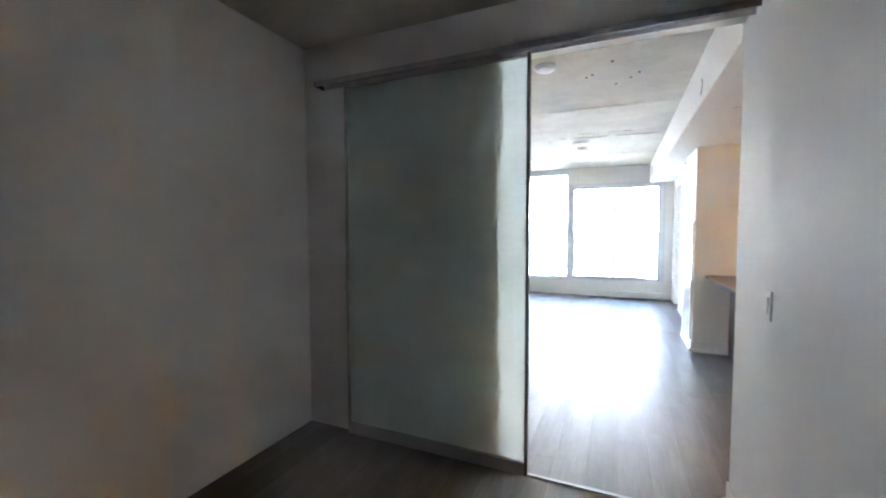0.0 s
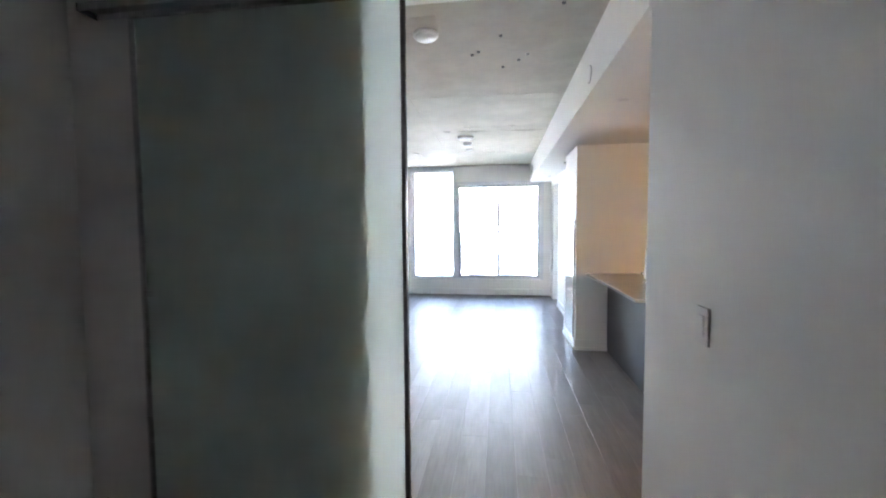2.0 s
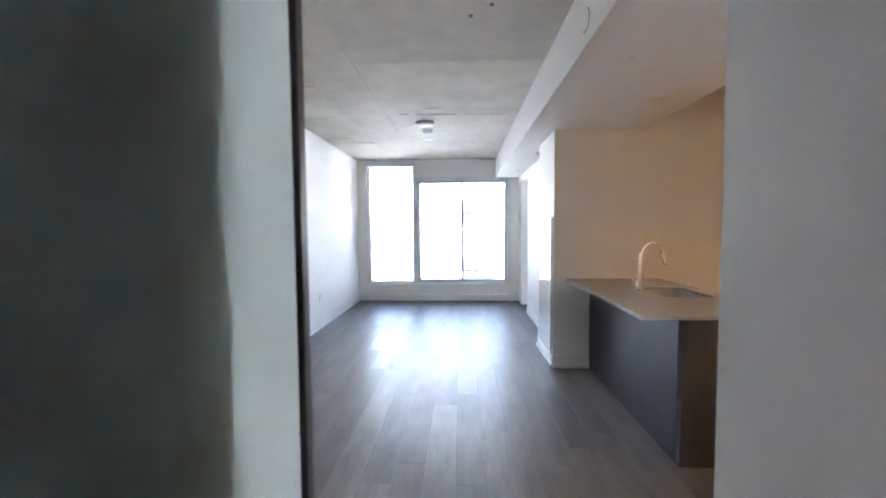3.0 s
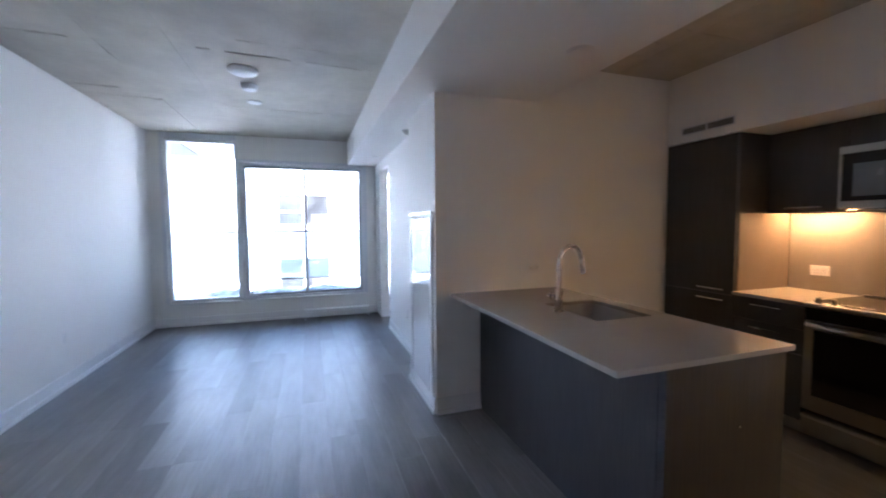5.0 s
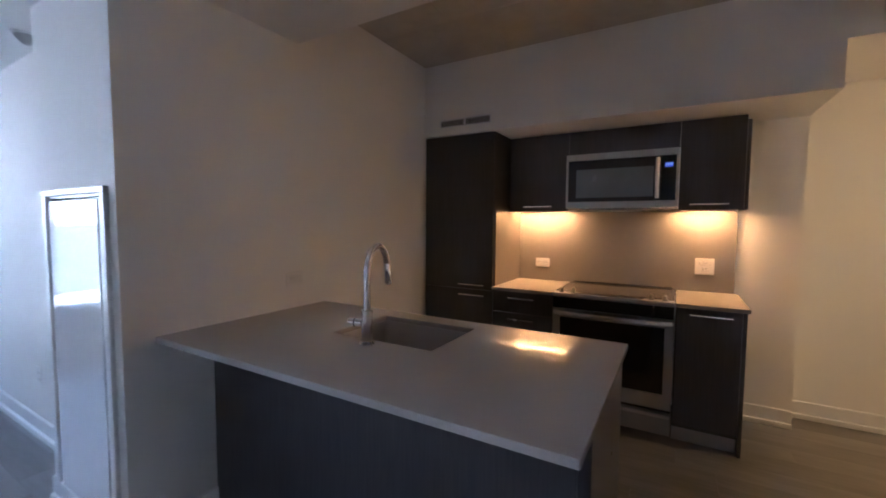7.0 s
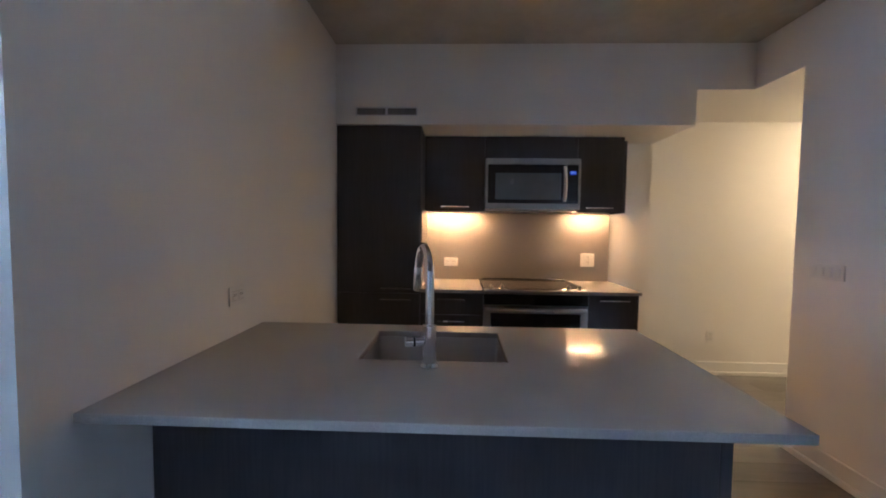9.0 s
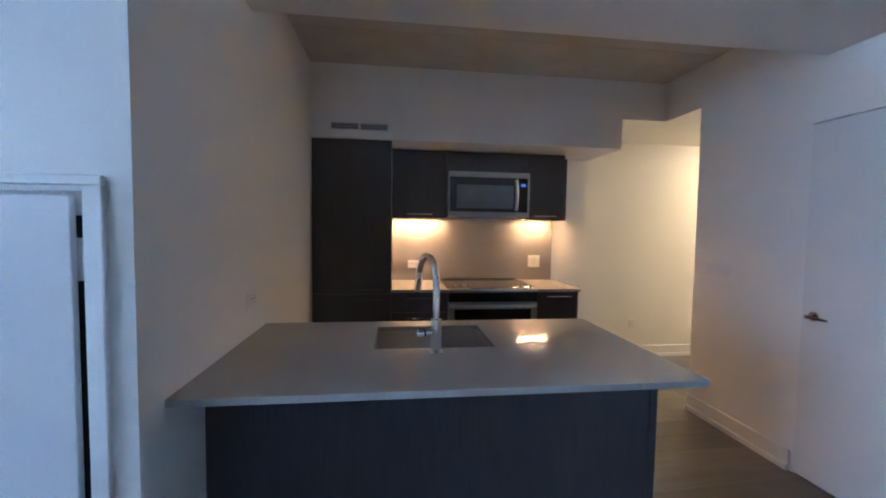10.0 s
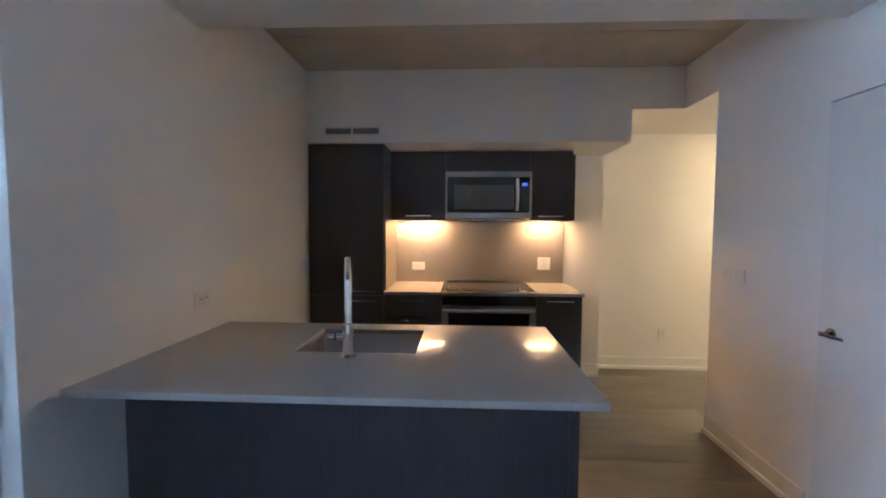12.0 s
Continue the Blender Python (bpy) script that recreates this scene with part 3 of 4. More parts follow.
part("stile", box(D1 - 0.016, D1, DY0, DY1, DB, DT, 0.002), M_ALUDARK, sd)
part("bottom_rail", box(D0 + 0.012, D1 - 0.016, DY0, DY1, DB, DB + 0.075, 0.003), M_ALU, sd)
part("top_rail", box(D0 + 0.012, D1 - 0.016, DY0, DY1, DT - 0.02, DT, 0.002), M_ALU, sd)
trk = thing("door_track", (-0.5, 2.17, 2.42), "grey aluminium sliding door track on the wall", "track")
part("top_plate", box(-1.79, XR, 2.105, YB0, 2.452, 2.460, 0.001), M_TRACK, trk)
part("front_lip", box(-1.79, XR, 2.105, 2.112, 2.425, 2.4515, 0.001), M_TRACK, trk)
part("back_lip", box(-1.79, XR, 2.192, 2.200, 2.43, 2.4515, 0.001), M_TRACK, trk)
part("end_cap", box(-1.796, -1.79, 2.103, 2.20, 2.425, 2.462, 0.002), M_BLACK, trk)
guide = thing("floor_guide", (0.0, 2.20, 0.0), "thin aluminium threshold strip on the floor", "threshold")
part("strip", box(-0.50, XR - 0.03, 2.189, 2.214, 0.0, 0.008, 0.002), M_ALU, guide)


def wall_plate(name, m, w, h, inserts, label, category, group=""):
    """A wall plate facing local -y, with its rockers or sockets."""
    ob = new(name)
    ob.empty_display_size = 0.05
    tagged(ob, label, category, group)
    part("plate", box(-w / 2, w / 2, -0.0075, 0.0, -h / 2, h / 2, 0.0025, 2), M_PLASTIC, ob)
    # Surrounds are grey rims coloured as the shade in the insert gaps.
    for kind, cx, cz, iw, ih in inserts:
        if kind == "rocker":
            part("surround", box(cx - iw / 2 - 0.0016, cx + iw / 2 + 0.0016, -0.0081, -0.006, cz - ih / 2 - 0.0016, cz + ih / 2 + 0.0016), M_WINFR, ob, "fine grey rim as gap shade round the rocker")
            part("rocker", box(cx - iw / 2, cx + iw / 2, -0.012, -0.007, cz - ih / 2, cz + ih / 2, 0.002), M_PLASTIC, ob)
        else:
            part("surround", box(cx - iw / 2 - 0.0016, cx + iw / 2 + 0.0016, -0.0079, -0.006, cz - ih / 2 - 0.0016, cz + ih / 2 + 0.0016), M_GAPGREY, ob, "fine grey rim as gap shade round the receptacle")
            r = part("receptacle", box(cx - iw / 2, cx + iw / 2, -0.0095, -0.006, cz - ih / 2, cz + ih / 2, 0.001), M_PLASTIC, ob)
            part("slot", boxes([(cx - 0.009, cx - 0.006, -0.0100, -0.0090, cz - 0.002, cz + 0.009), (cx + 0.006, cx + 0.009, -0.0100, -0.0090, cz - 0.002, cz + 0.009)]), M_BLACK, r)
    ob.matrix_basis = m
    return ob


DUPLEX = (("socket", 0, 0.022, 0.034, 0.030), ("socket", 0, -0.022, 0.034, 0.030))
wall_plate("light_switch", pose(XR, 1.865, 1.148, 0, 0, -90), 0.075, 0.118, (("rocker", 0, 0, 0.034, 0.066),), "white rocker light switch on the bedroom wall", "switch")
wall_plate("outlet", pose(XL - 0.045, 6.95, 0.44, 0, 0, 90), 0.072, 0.115, DUPLEX, "white wall outlet above the skirting", "outlet", "wall outlets")
wall_plate("outlet", pose(1.115, 6.99, 0.40, 0, 0, -90), 0.072, 0.115, DUPLEX, "white wall outlet above the skirting", "outlet", "wall outlets")
wall_plate("outlet", pose(XH1, 2.058, 0.365, 0, 0, -90), 0.072, 0.115, DUPLEX, "white wall outlet in the warm hallway", "outlet", "wall outlets")
wall_plate("outlet", pose(1.765, YK, 1.075, 0, 0, 0), 0.118, 0.078, (("socket", -0.022, 0, 0.034, 0.036), ("socket", 0.022, 0, 0.034, 0.036)), "white double outlet beside the island", "outlet", "wall outlets")
wall_plate("switch_bank", pose(2.49, YB1, 1.14, 0, 0, 180), 0.21, 0.088, tuple(("rocker", -0.075 + 0.05 * k, 0, 0.020, 0.045) for k in range(4)), "white bank of four wall switches", "switch")

# ---- flush door beside the kitchen ----
fd = thing("door_1", ((DX0 + DX1) / 2, YB1, 0), "white flush door without casing, closed", "door", kind="structure")
part("door_leaf", box(DX0 + 0.004, DX1, YB1 - 0.045, YB1 - 0.0006, 0.010, DZ - 0.006), M_DOORWHITE, fd)
hd = part("door_handle", lathe([(0.026, 0.0), (0.026, 0.006), (0.022, 0.010), (0.010, 0.012), (0.010, 0.048), (0.012, 0.050)], (1.805, YB1 - 0.001, 0.945), "y", 24), M_LEVER, fd, "dark nickel lever handle")
part("lever", tube([(1.805, YB1 + 0.045, 0.945), (1.77, YB1 + 0.050, 0.945), (1.70, YB1 + 0.046, 0.943)], [0.010, 0.009, 0.007], 12), M_LEVER, hd)
# Dark sheet in place of the shade behind the leaf, not a frame.
structure("door_stop_frame", boxes([(DX0, DX1, YB0, YB0 + 0.02, 0.0, DZ)]), M_GAPSHADE, "dark sheet as the shade behind the flush door", "door frame")

# ---- mechanical closet ----
CX = 0.938
cl = thing("closet_door", (CX, 5.75, 0.10), "white lacquered access door in a casing, closed", "door")
c0, c1, cz0, cz1 = 5.425, 6.085, 0.125, 1.531
part("casing", boxes([(CX - 0.018, CX, c0, c1, cz1 - 0.026, cz1), (CX - 0.018, CX, c0, c0 + 0.045, cz0, cz1 - 0.026), (CX - 0.018, CX, c1 - 0.045, c1, cz0, cz1 - 0.026)], 0.003), M_TRIM, cl)
part("jamb", boxes([(CX, CX + 0.10, CY0, CY0 + 0.010, 1.264, CZ1), (CX, CX + 0.10, CY1 - 0.010, CY1, CZ0, CZ1), (CX, CX + 0.10, CY0, CY1, CZ1 - 0.010, CZ1)]), M_TRIM, cl)
part("stop", boxes([(CX + 0.034, CX + 0.050, CY0 + 0.010, CY1 - 0.010, CZ1 - 0.07, CZ1 - 0.010), (CX + 0.016, CX + 0.040, CY0 + 0.002, CY0 + 0.07, 1.268, 1.376), (CX + 0.034, CX + 0.050, CY1 - 0.05, CY1 - 0.010, CZ0, CZ1 - 0.07)]), M_TRIM, cl)
leaf = part("door_leaf", box(CX - 0.012, CX + 0.011, CY0 + 0.031, CY1 - 0.013, CZ0 + 0.012, CZ1 - 0.022, 0.002), M_GLOSSDOOR, cl, "glossy white door leaf")
for zz in (0.35, 1.315):
    part("hinge", tube([(CX - 0.004, CY0 + 0.040, zz - 0.045), (CX - 0.004, CY0 + 0.040, zz + 0.045)], 0.006, 12), M_NICKEL, leaf)
# Back sheet coloured near black so the leaf's gap reads as shade.
structure("closet_back", box(1.10, 1.12, CY0, CY1, CZ0, CZ1), M_GAPSHADE, "black back sheet as the shade inside the access closet", "closet")

# ---- baseboard heater ----
ht = thing("baseboard_heater", (0.47, 9.02, 0.0), "white enamelled electric baseboard heater under the window", "heater")
h0, h1 = -0.02, 0.955
part("body", box(h0 + 0.01, h1 - 0.01, 8.975, YW - 0.024, 0.03, 0.128, 0.003), M_HEATER, ht)
part("front_panel", box(h0 + 0.01, h1 - 0.01, 8.950, 8.966, 0.030, 0.112, 0.004), M_HEATER, ht)
part("top_lip", box(h0 + 0.01, h1 - 0.01, 8.940, 9.07, 0.130, 0.142, 0.002), M_HEATER, ht)
for x in (h0, h1 - 0.012):
    part("end_cap", box(x, x + 0.012, 8.940, YW - 0.024, 0.0, 0.144, 0.003), M_HEATER, ht)

# ---- things on the ceilings ----
def ceiling_light(y, r, size):
    t = thing("ceiling_light", (-0.435, y, ZC), size + " white round flush ceiling light, switched off", "lamp", "flush ceiling lights")
    part("base", lathe([(r * 0.96, 0.0), (r, -0.006), (r, -0.020), (r * 0.93, -0.024)], (-0.435, y, ZC), "z", 40), M_PLASTIC, t)
    part("diffuser", lathe([(r * 0.90, -0.022), (r * 0.86, -0.032), (r * 0.71, -0.040), (r * 0.38, -0.045), (0.004, -0.046)], (-0.435, y, ZC), "z", 40), M_PLASTIC, t)


ceiling_light(3.23, 0.085, "small")
ceiling_light(6.38, 0.118, "larger")
sm = thing("smoke_detector", (-0.435, 6.78, ZC), "white round smoke detector on the concrete", "detector")
part("base", lathe([(0.075, 0.0), (0.075, -0.014), (0.070, -0.018)], (-0.435, 6.78, ZC), "z", 32), M_PLASTIC, sm)
part("head", lathe([(0.062, -0.016), (0.066, -0.028), (0.058, -0.046), (0.030, -0.054), (0.004, -0.055)], (-0.435, 6.78, ZC), "z", 32), M_PLASTIC, sm)
sn = thing("ceiling_cover", (-0.45, 7.33, ZC), "small white round cover plate on the concrete", "cover")
part("disc", lathe([(0.07, 0.0), (0.07, -0.008), (0.058, -0.014), (0.004, -0.015)], (-0.45, 7.33, ZC), "z", 32), M_PLASTIC, sn)


def sprinkler(x, y, r):
    t = thing("sprinkler_cover", (x, y, ZS), "white round concealed sprinkler cover in the soffit", "sprinkler", "sprinkler covers")
    part("ring", lathe([(r, 0.0), (r, -0.004), (r * 0.86, -0.007), (r * 0.82, -0.003)], (x, y, ZS), "z", 32), M_PLASTIC, t)
    part("plate", lathe([(r * 0.78, -0.001), (r * 0.78, -0.009), (r * 0.7, -0.011), (0.003, -0.011)], (x, y, ZS), "z", 32), M_PLASTIC, t)


sprinkler(0.96, 3.70, 0.045)
sprinkler(1.51, 4.475, 0.075)
sprinkler(0.985, 8.22, 0.045)
bv = thing("beam_cover", (SX0, 3.51, 2.52), "round white cover plate on the soffit's side", "cover")
part("disc", lathe([(0.055, 0.0), (0.055, -0.004), (0.048, -0.008), (0.003, -0.009)], (SX0, 3.51, 2.52), "x", 32), M_PLASTIC, bv)
part("rim", lathe([(0.060, 0.0), (0.060, -0.0025), (0.056, -0.003)], (SX0, 3.51, 2.52), "x", 32), M_ALUDARK, bv)
for yy in (8.30, 8.62):
    g = thing("beam_grille", (SX0, yy, 2.53), "small white vent grille on the soffit's side", "vent", "soffit vents")
    part("frame", boxes([(SX0 - 0.008, SX0, yy - 0.06, yy + 0.06, 2.44, 2.455), (SX0 - 0.008, SX0, yy - 0.06, yy + 0.06, 2.605, 2.62), (SX0 - 0.008, SX0, yy - 0.06, yy - 0.045, 2.455, 2.605), (SX0 - 0.008, SX0, yy + 0.045, yy + 0.06, 2.455, 2.605)]), M_PLASTIC, g)
    for k in range(6):
        part("slat", box(SX0 - 0.006, SX0, yy - 0.045, yy + 0.045, 2.462 + 0.024 * k, 2.470 + 0.024 * k), M_PLASTIC, g)
dt = thing("heat_detector", (1.02, 6.55, ZS), "white cone-shaped heat detector under the soffit", "detector")
part("plate", lathe([(0.060, 0.0), (0.060, -0.006), (0.054, -0.009), (0.003, -0.009)], (1.02, 6.55, ZS), "z", 32), M_PLASTIC, dt)
part("cone", lathe([(0.050, -0.008), (0.046, -0.016), (0.024, -0.042), (0.016, -0.050), (0.003, -0.052)], (1.02, 6.55, ZS), "z", 32), M_GAPGREY, dt, "grey sensing cone")
# old anchor holes in the slab
for x, y in ((0.08, 3.87), (0.20, 3.75), (0.26, 3.65), (-0.10, 3.56), (-0.15, 3.61), (0.06, 3.33), (0.42, 2.98)):
    a = thing("anchor_hole", (x, y, ZC), "small dark drilled anchor in the concrete", "anchor", "slab anchors")
    part("plug", lathe([(0.012, 0.0), (0.012, -0.010), (0.008, -0.012)], (x, y, ZC), "z", 12), M_ALUDARK, a)

# ---- island ----
IX0, IX1, IY0 = 1.053, 1.985, 3.652
KX0, KX1, KY0, KY1 = 1.492, 1.873, 4.281, 4.795
isl = thing("kitchen_island", (1.63, 4.5, 0), "dark wood-grain kitchen island built against the wall", "island")
PX = 1.295
part("front_panel", box(PX, PX + 0.02, 3.705, YK - 0.002, 0.0, 0.888, 0.001), M_ISLE, isl)
part("end_panel", box(PX, 1.955, 3.668, 3.702, 0.0, 0.888, 0.001), M_ISLE, isl)
part("carcass", boxes([(PX + 0.021, 1.935, 3.703, 4.20, 0.10, 0.886), (PX + 0.021, 1.935, 4.87, YK - 0.002, 0.10, 0.886), (PX + 0.021, 1.935, 4.20, 4.87, 0.10, 0.62)]), M_CABIN, isl)
part("toe_kick", box(PX + 0.021, 1.88, 3.703, YK - 0.002, 0.0, 0.10), M_CABIN, isl)
for k in range(3):
    a = 3.706 + k * 0.552
    d = part("door", box(1.936, 1.955, a, a + 0.548, 0.105, 0.884, 0.001), M_CAB, isl)
    part("handle", box(1.955, 1.975, a + 0.18, a + 0.37, 0.835, 0.845, 0.002), M_NICKEL, d, "satin nickel bar handle")
part("screw_cap", lathe([(0.006, 0.0), (0.006, -0.003), (0.003, -0.004)], (1.69, 3.668, 0.60), "y", 12), M_NICKEL, isl)
top = thing("countertop", (1.5, 4.5, 0.888), "grey quartz island countertop with a sink cutout", "countertop")
bm = bmesh.new()
xs, ys = (IX0, KX0, KX1, IX1), (IY0, KY0, KY1, YK - 0.001)
grid = [[[bm.verts.new((x, y, z)) for y in ys] for x in xs] for z in (0.888, 0.912)]
for i in range(3):
    for j in range(3):
        if (i, j) != (1, 1):
            for g in grid:
                bm.faces.new((g[i][j], g[i + 1][j], g[i + 1][j + 1], g[i][j + 1]))
for i in range(3):
    for j in (0, 3):
        bm.faces.new((grid[0][i][j], grid[0][i + 1][j], grid[1][i + 1][j], grid[1][i][j]))
        bm.faces.new((grid[0][j][i], grid[0][j][i + 1], grid[1][j][i + 1], grid[1][j][i]))
for a, b in (((1, 1), (2, 1)), ((2, 1), (2, 2)), ((2, 2), (1, 2)), ((1, 2), (1, 1))):
    bm.faces.new((grid[0][a[0]][a[1]], grid[0][b[0]][b[1]], grid[1][b[0]][b[1]], grid[1][a[0]][a[1]]))
bmesh.ops.recalc_face_normals(bm, faces=bm.faces)
sharp = [e for e in bm.edges if len(e.link_faces) == 2 and e.calc_face_angle(0) > 1.0]
bmesh.ops.bevel(bm, geom=sharp, offset=0.002, segments=2, affect="EDGES", profile=0.5)
part("slab", bm, M_QUARTZ, top)
e0, e1 = 0.8895, 0.9105
part("cutout_edge", boxes([(KX0, KX1, KY0, KY0 + 0.003, e0, e1), (KX0, KX1, KY1 - 0.003, KY1, e0, e1), (KX0, KX0 + 0.003, KY0 + 0.003, KY1 - 0.003, e0, e1), (KX1 - 0.003, KX1, KY0 + 0.003, KY1 - 0.003, e0, e1)], 0.0008),
     M_QUARTZL, top, "pale polished edge of the sink cutout")

snk = thing("sink", (1.68, 4.54, 0.69), "undermount stainless steel sink set in the island", "sink")
bm = bmesh.new()
o, zt, zb = 0.004, 0.886, 0.695
ring = lambda q, z: [bm.verts.new(p) for p in ((KX0 - o + q, KY0 - o + q, z), (KX1 + o - q, KY0 - o + q, z), (KX1 + o - q, KY1 + o - q, z), (KX0 - o + q, KY1 + o - q, z))]
rr = [ring(-0.015, zt), ring(0.0, zt), ring(0.004, zb + 0.02), ring(0.022, zb)]
for a, b in zip(rr, rr[1:]):
    for k in range(4):
        bm.faces.new((a[k], a[(k + 1) % 4], b[(k + 1) % 4], b[k]))
bm.faces.new(rr[-1])
upright = [e for e in bm.edges if abs(e.verts[0].co.z - e.verts[1].co.z) > 0.1]
bmesh.ops.bevel(bm, geom=upright, offset=0.016, segments=4, affect="EDGES", profile=0.5)
basin = part("basin", bm, M_SINK, snk)
so = basin.modifiers.new("thick", "SOLIDIFY")
so.thickness, so.offset = 0.0015, 1.0
part("drain", lathe([(0.045, 0.0), (0.045, 0.003), (0.036, 0.004), (0.030, 0.001)], (1.70, 4.54, zb + 0.0005), "z", 28), M_CHROME, snk)

fa = thing("faucet", (1.435, 4.546, 0.912), "chrome gooseneck kitchen faucet with pull-down spray", "faucet")
fx, fy, fz = 1.435, 4.546, 0.912
part("base", lathe([(0.030, 0.0), (0.030, 0.004), (0.025, 0.010), (0.0225, 0.014)], (fx, fy, fz), "z", 28), M_CHROME, fa)
part("body", lathe([(0.0225, 0.012), (0.0225, 0.135), (0.020, 0.139)], (fx, fy, fz), "z", 28), M_CHROME, fa)
arc = [(fx, fy, fz + 0.139), (fx, fy, fz + 0.20), (fx, fy, fz + 0.280)]
R = 0.104
ux, uy = 0.962, 0.273
for k in range(1, 19):
    a = math.radians(168) * k / 18
    arc.append((fx + ux * R * (1 - math.cos(a)), fy + uy * R * (1 - math.cos(a)), fz + 0.280 + R * math.sin(a)))
part("spout", tube(arc, 0.0142, 24), M_CHROME, fa)
end = Vector(arc[-1])
along = Vector((ux * math.sin(math.radians(168)), uy * math.sin(math.radians(168)), math.cos(math.radians(168))))
sp = part("spray_head", tube([end - along * 0.004, end, end + along * 0.070, end + along * 0.084, end + along * 0.090], [0.0145, 0.0158, 0.0168, 0.0165, 0.0140], 24), M_CHROME, fa)
part("nozzle", tube([end + along * 0.089, end + along * 0.094], 0.0125, 20), M_BLACK, sp, "black rubber nozzle")
lev = part("lever", tube([(fx - 0.006, fy + 0.018, fz + 0.085), (fx - 0.020, fy + 0.074, fz + 0.085), (fx - 0.0208, fy + 0.077, fz + 0.085)], [0.0155, 0.0155, 0.0135], 20), M_CHROME, fa)
part("lever_ring", tube([(fx - 0.0128, fy + 0.046, fz + 0.085), (fx - 0.0140, fy + 0.051, fz + 0.085)], 0.0165, 20), M_BLACK, lev)

# ---- kitchen run ----
XF, XU = 3.135, 3.465


def bar_handle(y0, y1, x, z, parent):
    h = part("handle", boxes([(x - 0.026, x - 0.018, y0, y1, z - 0.005, z + 0.005), (x - 0.020, x, y0 + 0.01, y0 + 0.018, z - 0.004, z + 0.004), (x - 0.020, x, y1 - 0.018, y1 - 0.01, z - 0.004, z + 0.004)], 0.0015), M_NICKEL, parent, "satin nickel bar handle")
    return h


fr = thing("fridge_cabinet", (3.45, 5.05, 0), "tall dark wood-grain panelled fridge unit, closed", "cabinet")
part("body", boxes([(XF + 0.022, XK - 0.002, 4.735, 4.752, 0.0, 2.108), (XF + 0.022, XK - 0.002, 4.754, YK - 0.004, 0.10, 2.108), (XF + 0.06, XK - 0.01, 4.754, YK - 0.004, 0.0, 0.10)]), M_CAB, fr)
d = part("upper_door", box(XF, XF + 0.020, 4.738, YK - 0.006, 0.872, 2.106, 0.0015), M_CAB, fr)
bar_handle(4.80, 5.03, XF, 0.905, d)
d = part("lower_door", box(XF, XF + 0.020, 4.738, YK - 0.006, 0.105, 0.866, 0.0015), M_CAB, fr)
bar_handle(4.80, 5.03, XF, 0.822, d)

dr = thing("drawer_cabinet", (3.45, 4.5, 0), "dark wood-grain drawer unit under the worktop", "cabinet")
part("body", box(XF + 0.022, XK - 0.002, 4.262, 4.733, 0.10, 0.880), M_CABIN, dr)
part("toe_kick", box(XF + 0.07, XF + 0.085, 4.262, 4.733, 0.0, 0.10), M_ALU, dr)
for z0, z1 in ((0.715, 0.876), (0.545, 0.711), (0.105, 0.541)):
    d = part("drawer", box(XF, XF + 0.020, 4.264, 4.731, z0, z1, 0.0015), M_CAB, dr)
    bar_handle(4.40, 4.60, XF, z1 - 0.045, d)

cb = thing("base_cabinet", (3.45, 3.3, 0), "dark wood-grain base cabinet beside the range", "cabinet")
part("body", box(XF + 0.022, XK - 0.002, 3.142, 3.484, 0.10, 0.880), M_CABIN, cb)
part("end_panel", box(XF + 0.001, XK - 0.002, 3.120, 3.141, 0.0, 0.880, 0.001), M_CAB, cb)
part("toe_kick", box(XF + 0.055, XF + 0.07, 3.142, 3.484, 0.0, 0.125), M_ALU, cb, "brushed metal toe kick")
d = part("door", box(XF, XF + 0.020, 3.143, 3.482, 0.130, 0.876, 0.0015), M_CAB, cb)
bar_handle(3.19, 3.41, XF, 0.840, d)

for nm, a, b in (("worktop", 4.262, 4.734), ("worktop", 3.108, 3.486)):
    w = thing(nm, (3.43, (a + b) / 2, 0.881), "grey quartz kitchen worktop lit by warm light", "worktop", "kitchen worktops")
    part("slab", box(XF - 0.022, XK - 0.024, a, b, 0.881, 0.905, 0.002, 2), M_QUARTZL, w)
bs = thing("backsplash", (3.74, 3.9, 0.905), "plain grey backsplash panel behind the range", "backsplash")
part("panel", box(XK - 0.022, XK - 0.001, 3.129, 4.733, 0.890, 1.50, 0.001), M_SPLASH, bs)
part("return_panel", box(XF + 0.03, XK - 0.023, 4.726, 4.7345, 0.906, 1.50, 0.001), M_RETURN, bs, "side panel toned down against the LED light")
wall_plate("outlet", pose(XK - 0.022, 4.514, 1.06, 0, 0, -90), 0.122, 0.075, (("socket", -0.026, 0, 0.032, 0.034), ("socket", 0.026, 0, 0.032, 0.034)), "white horizontal outlet on the backsplash", "outlet", "wall outlets")
wall_plate("outlet", pose(XK - 0.022, 3.313, 1.092, 0, 0, -90), 0.120, 0.118, (("socket", 0, 0.024, 0.066, 0.032), ("socket", 0, -0.022, 0.040, 0.026)), "white square outlet on the backsplash", "outlet", "wall outlets")

# range
rg = thing("range", (3.45, 3.87, 0), "stainless slide-in electric range with a black glass door", "stove")
Y0, Y1 = 3.492, 4.256
part("body", box(XF + 0.03, XK - 0.03, Y0 + 0.004, Y1 - 0.004, 0.03, 0.885), M_BLACK, rg)
part("cooktop", box(XF + 0.060, XK - 0.026, Y0, Y1, 0.888, 0.912, 0.003, 2), M_COOK, rg, "dark ceramic glass cooktop")
part("front_trim", box(XF - 0.028, XF + 0.058, Y0, Y1, 0.878, 0.908, 0.006, 3), M_MWSTEEL, rg, "stainless control ledge")
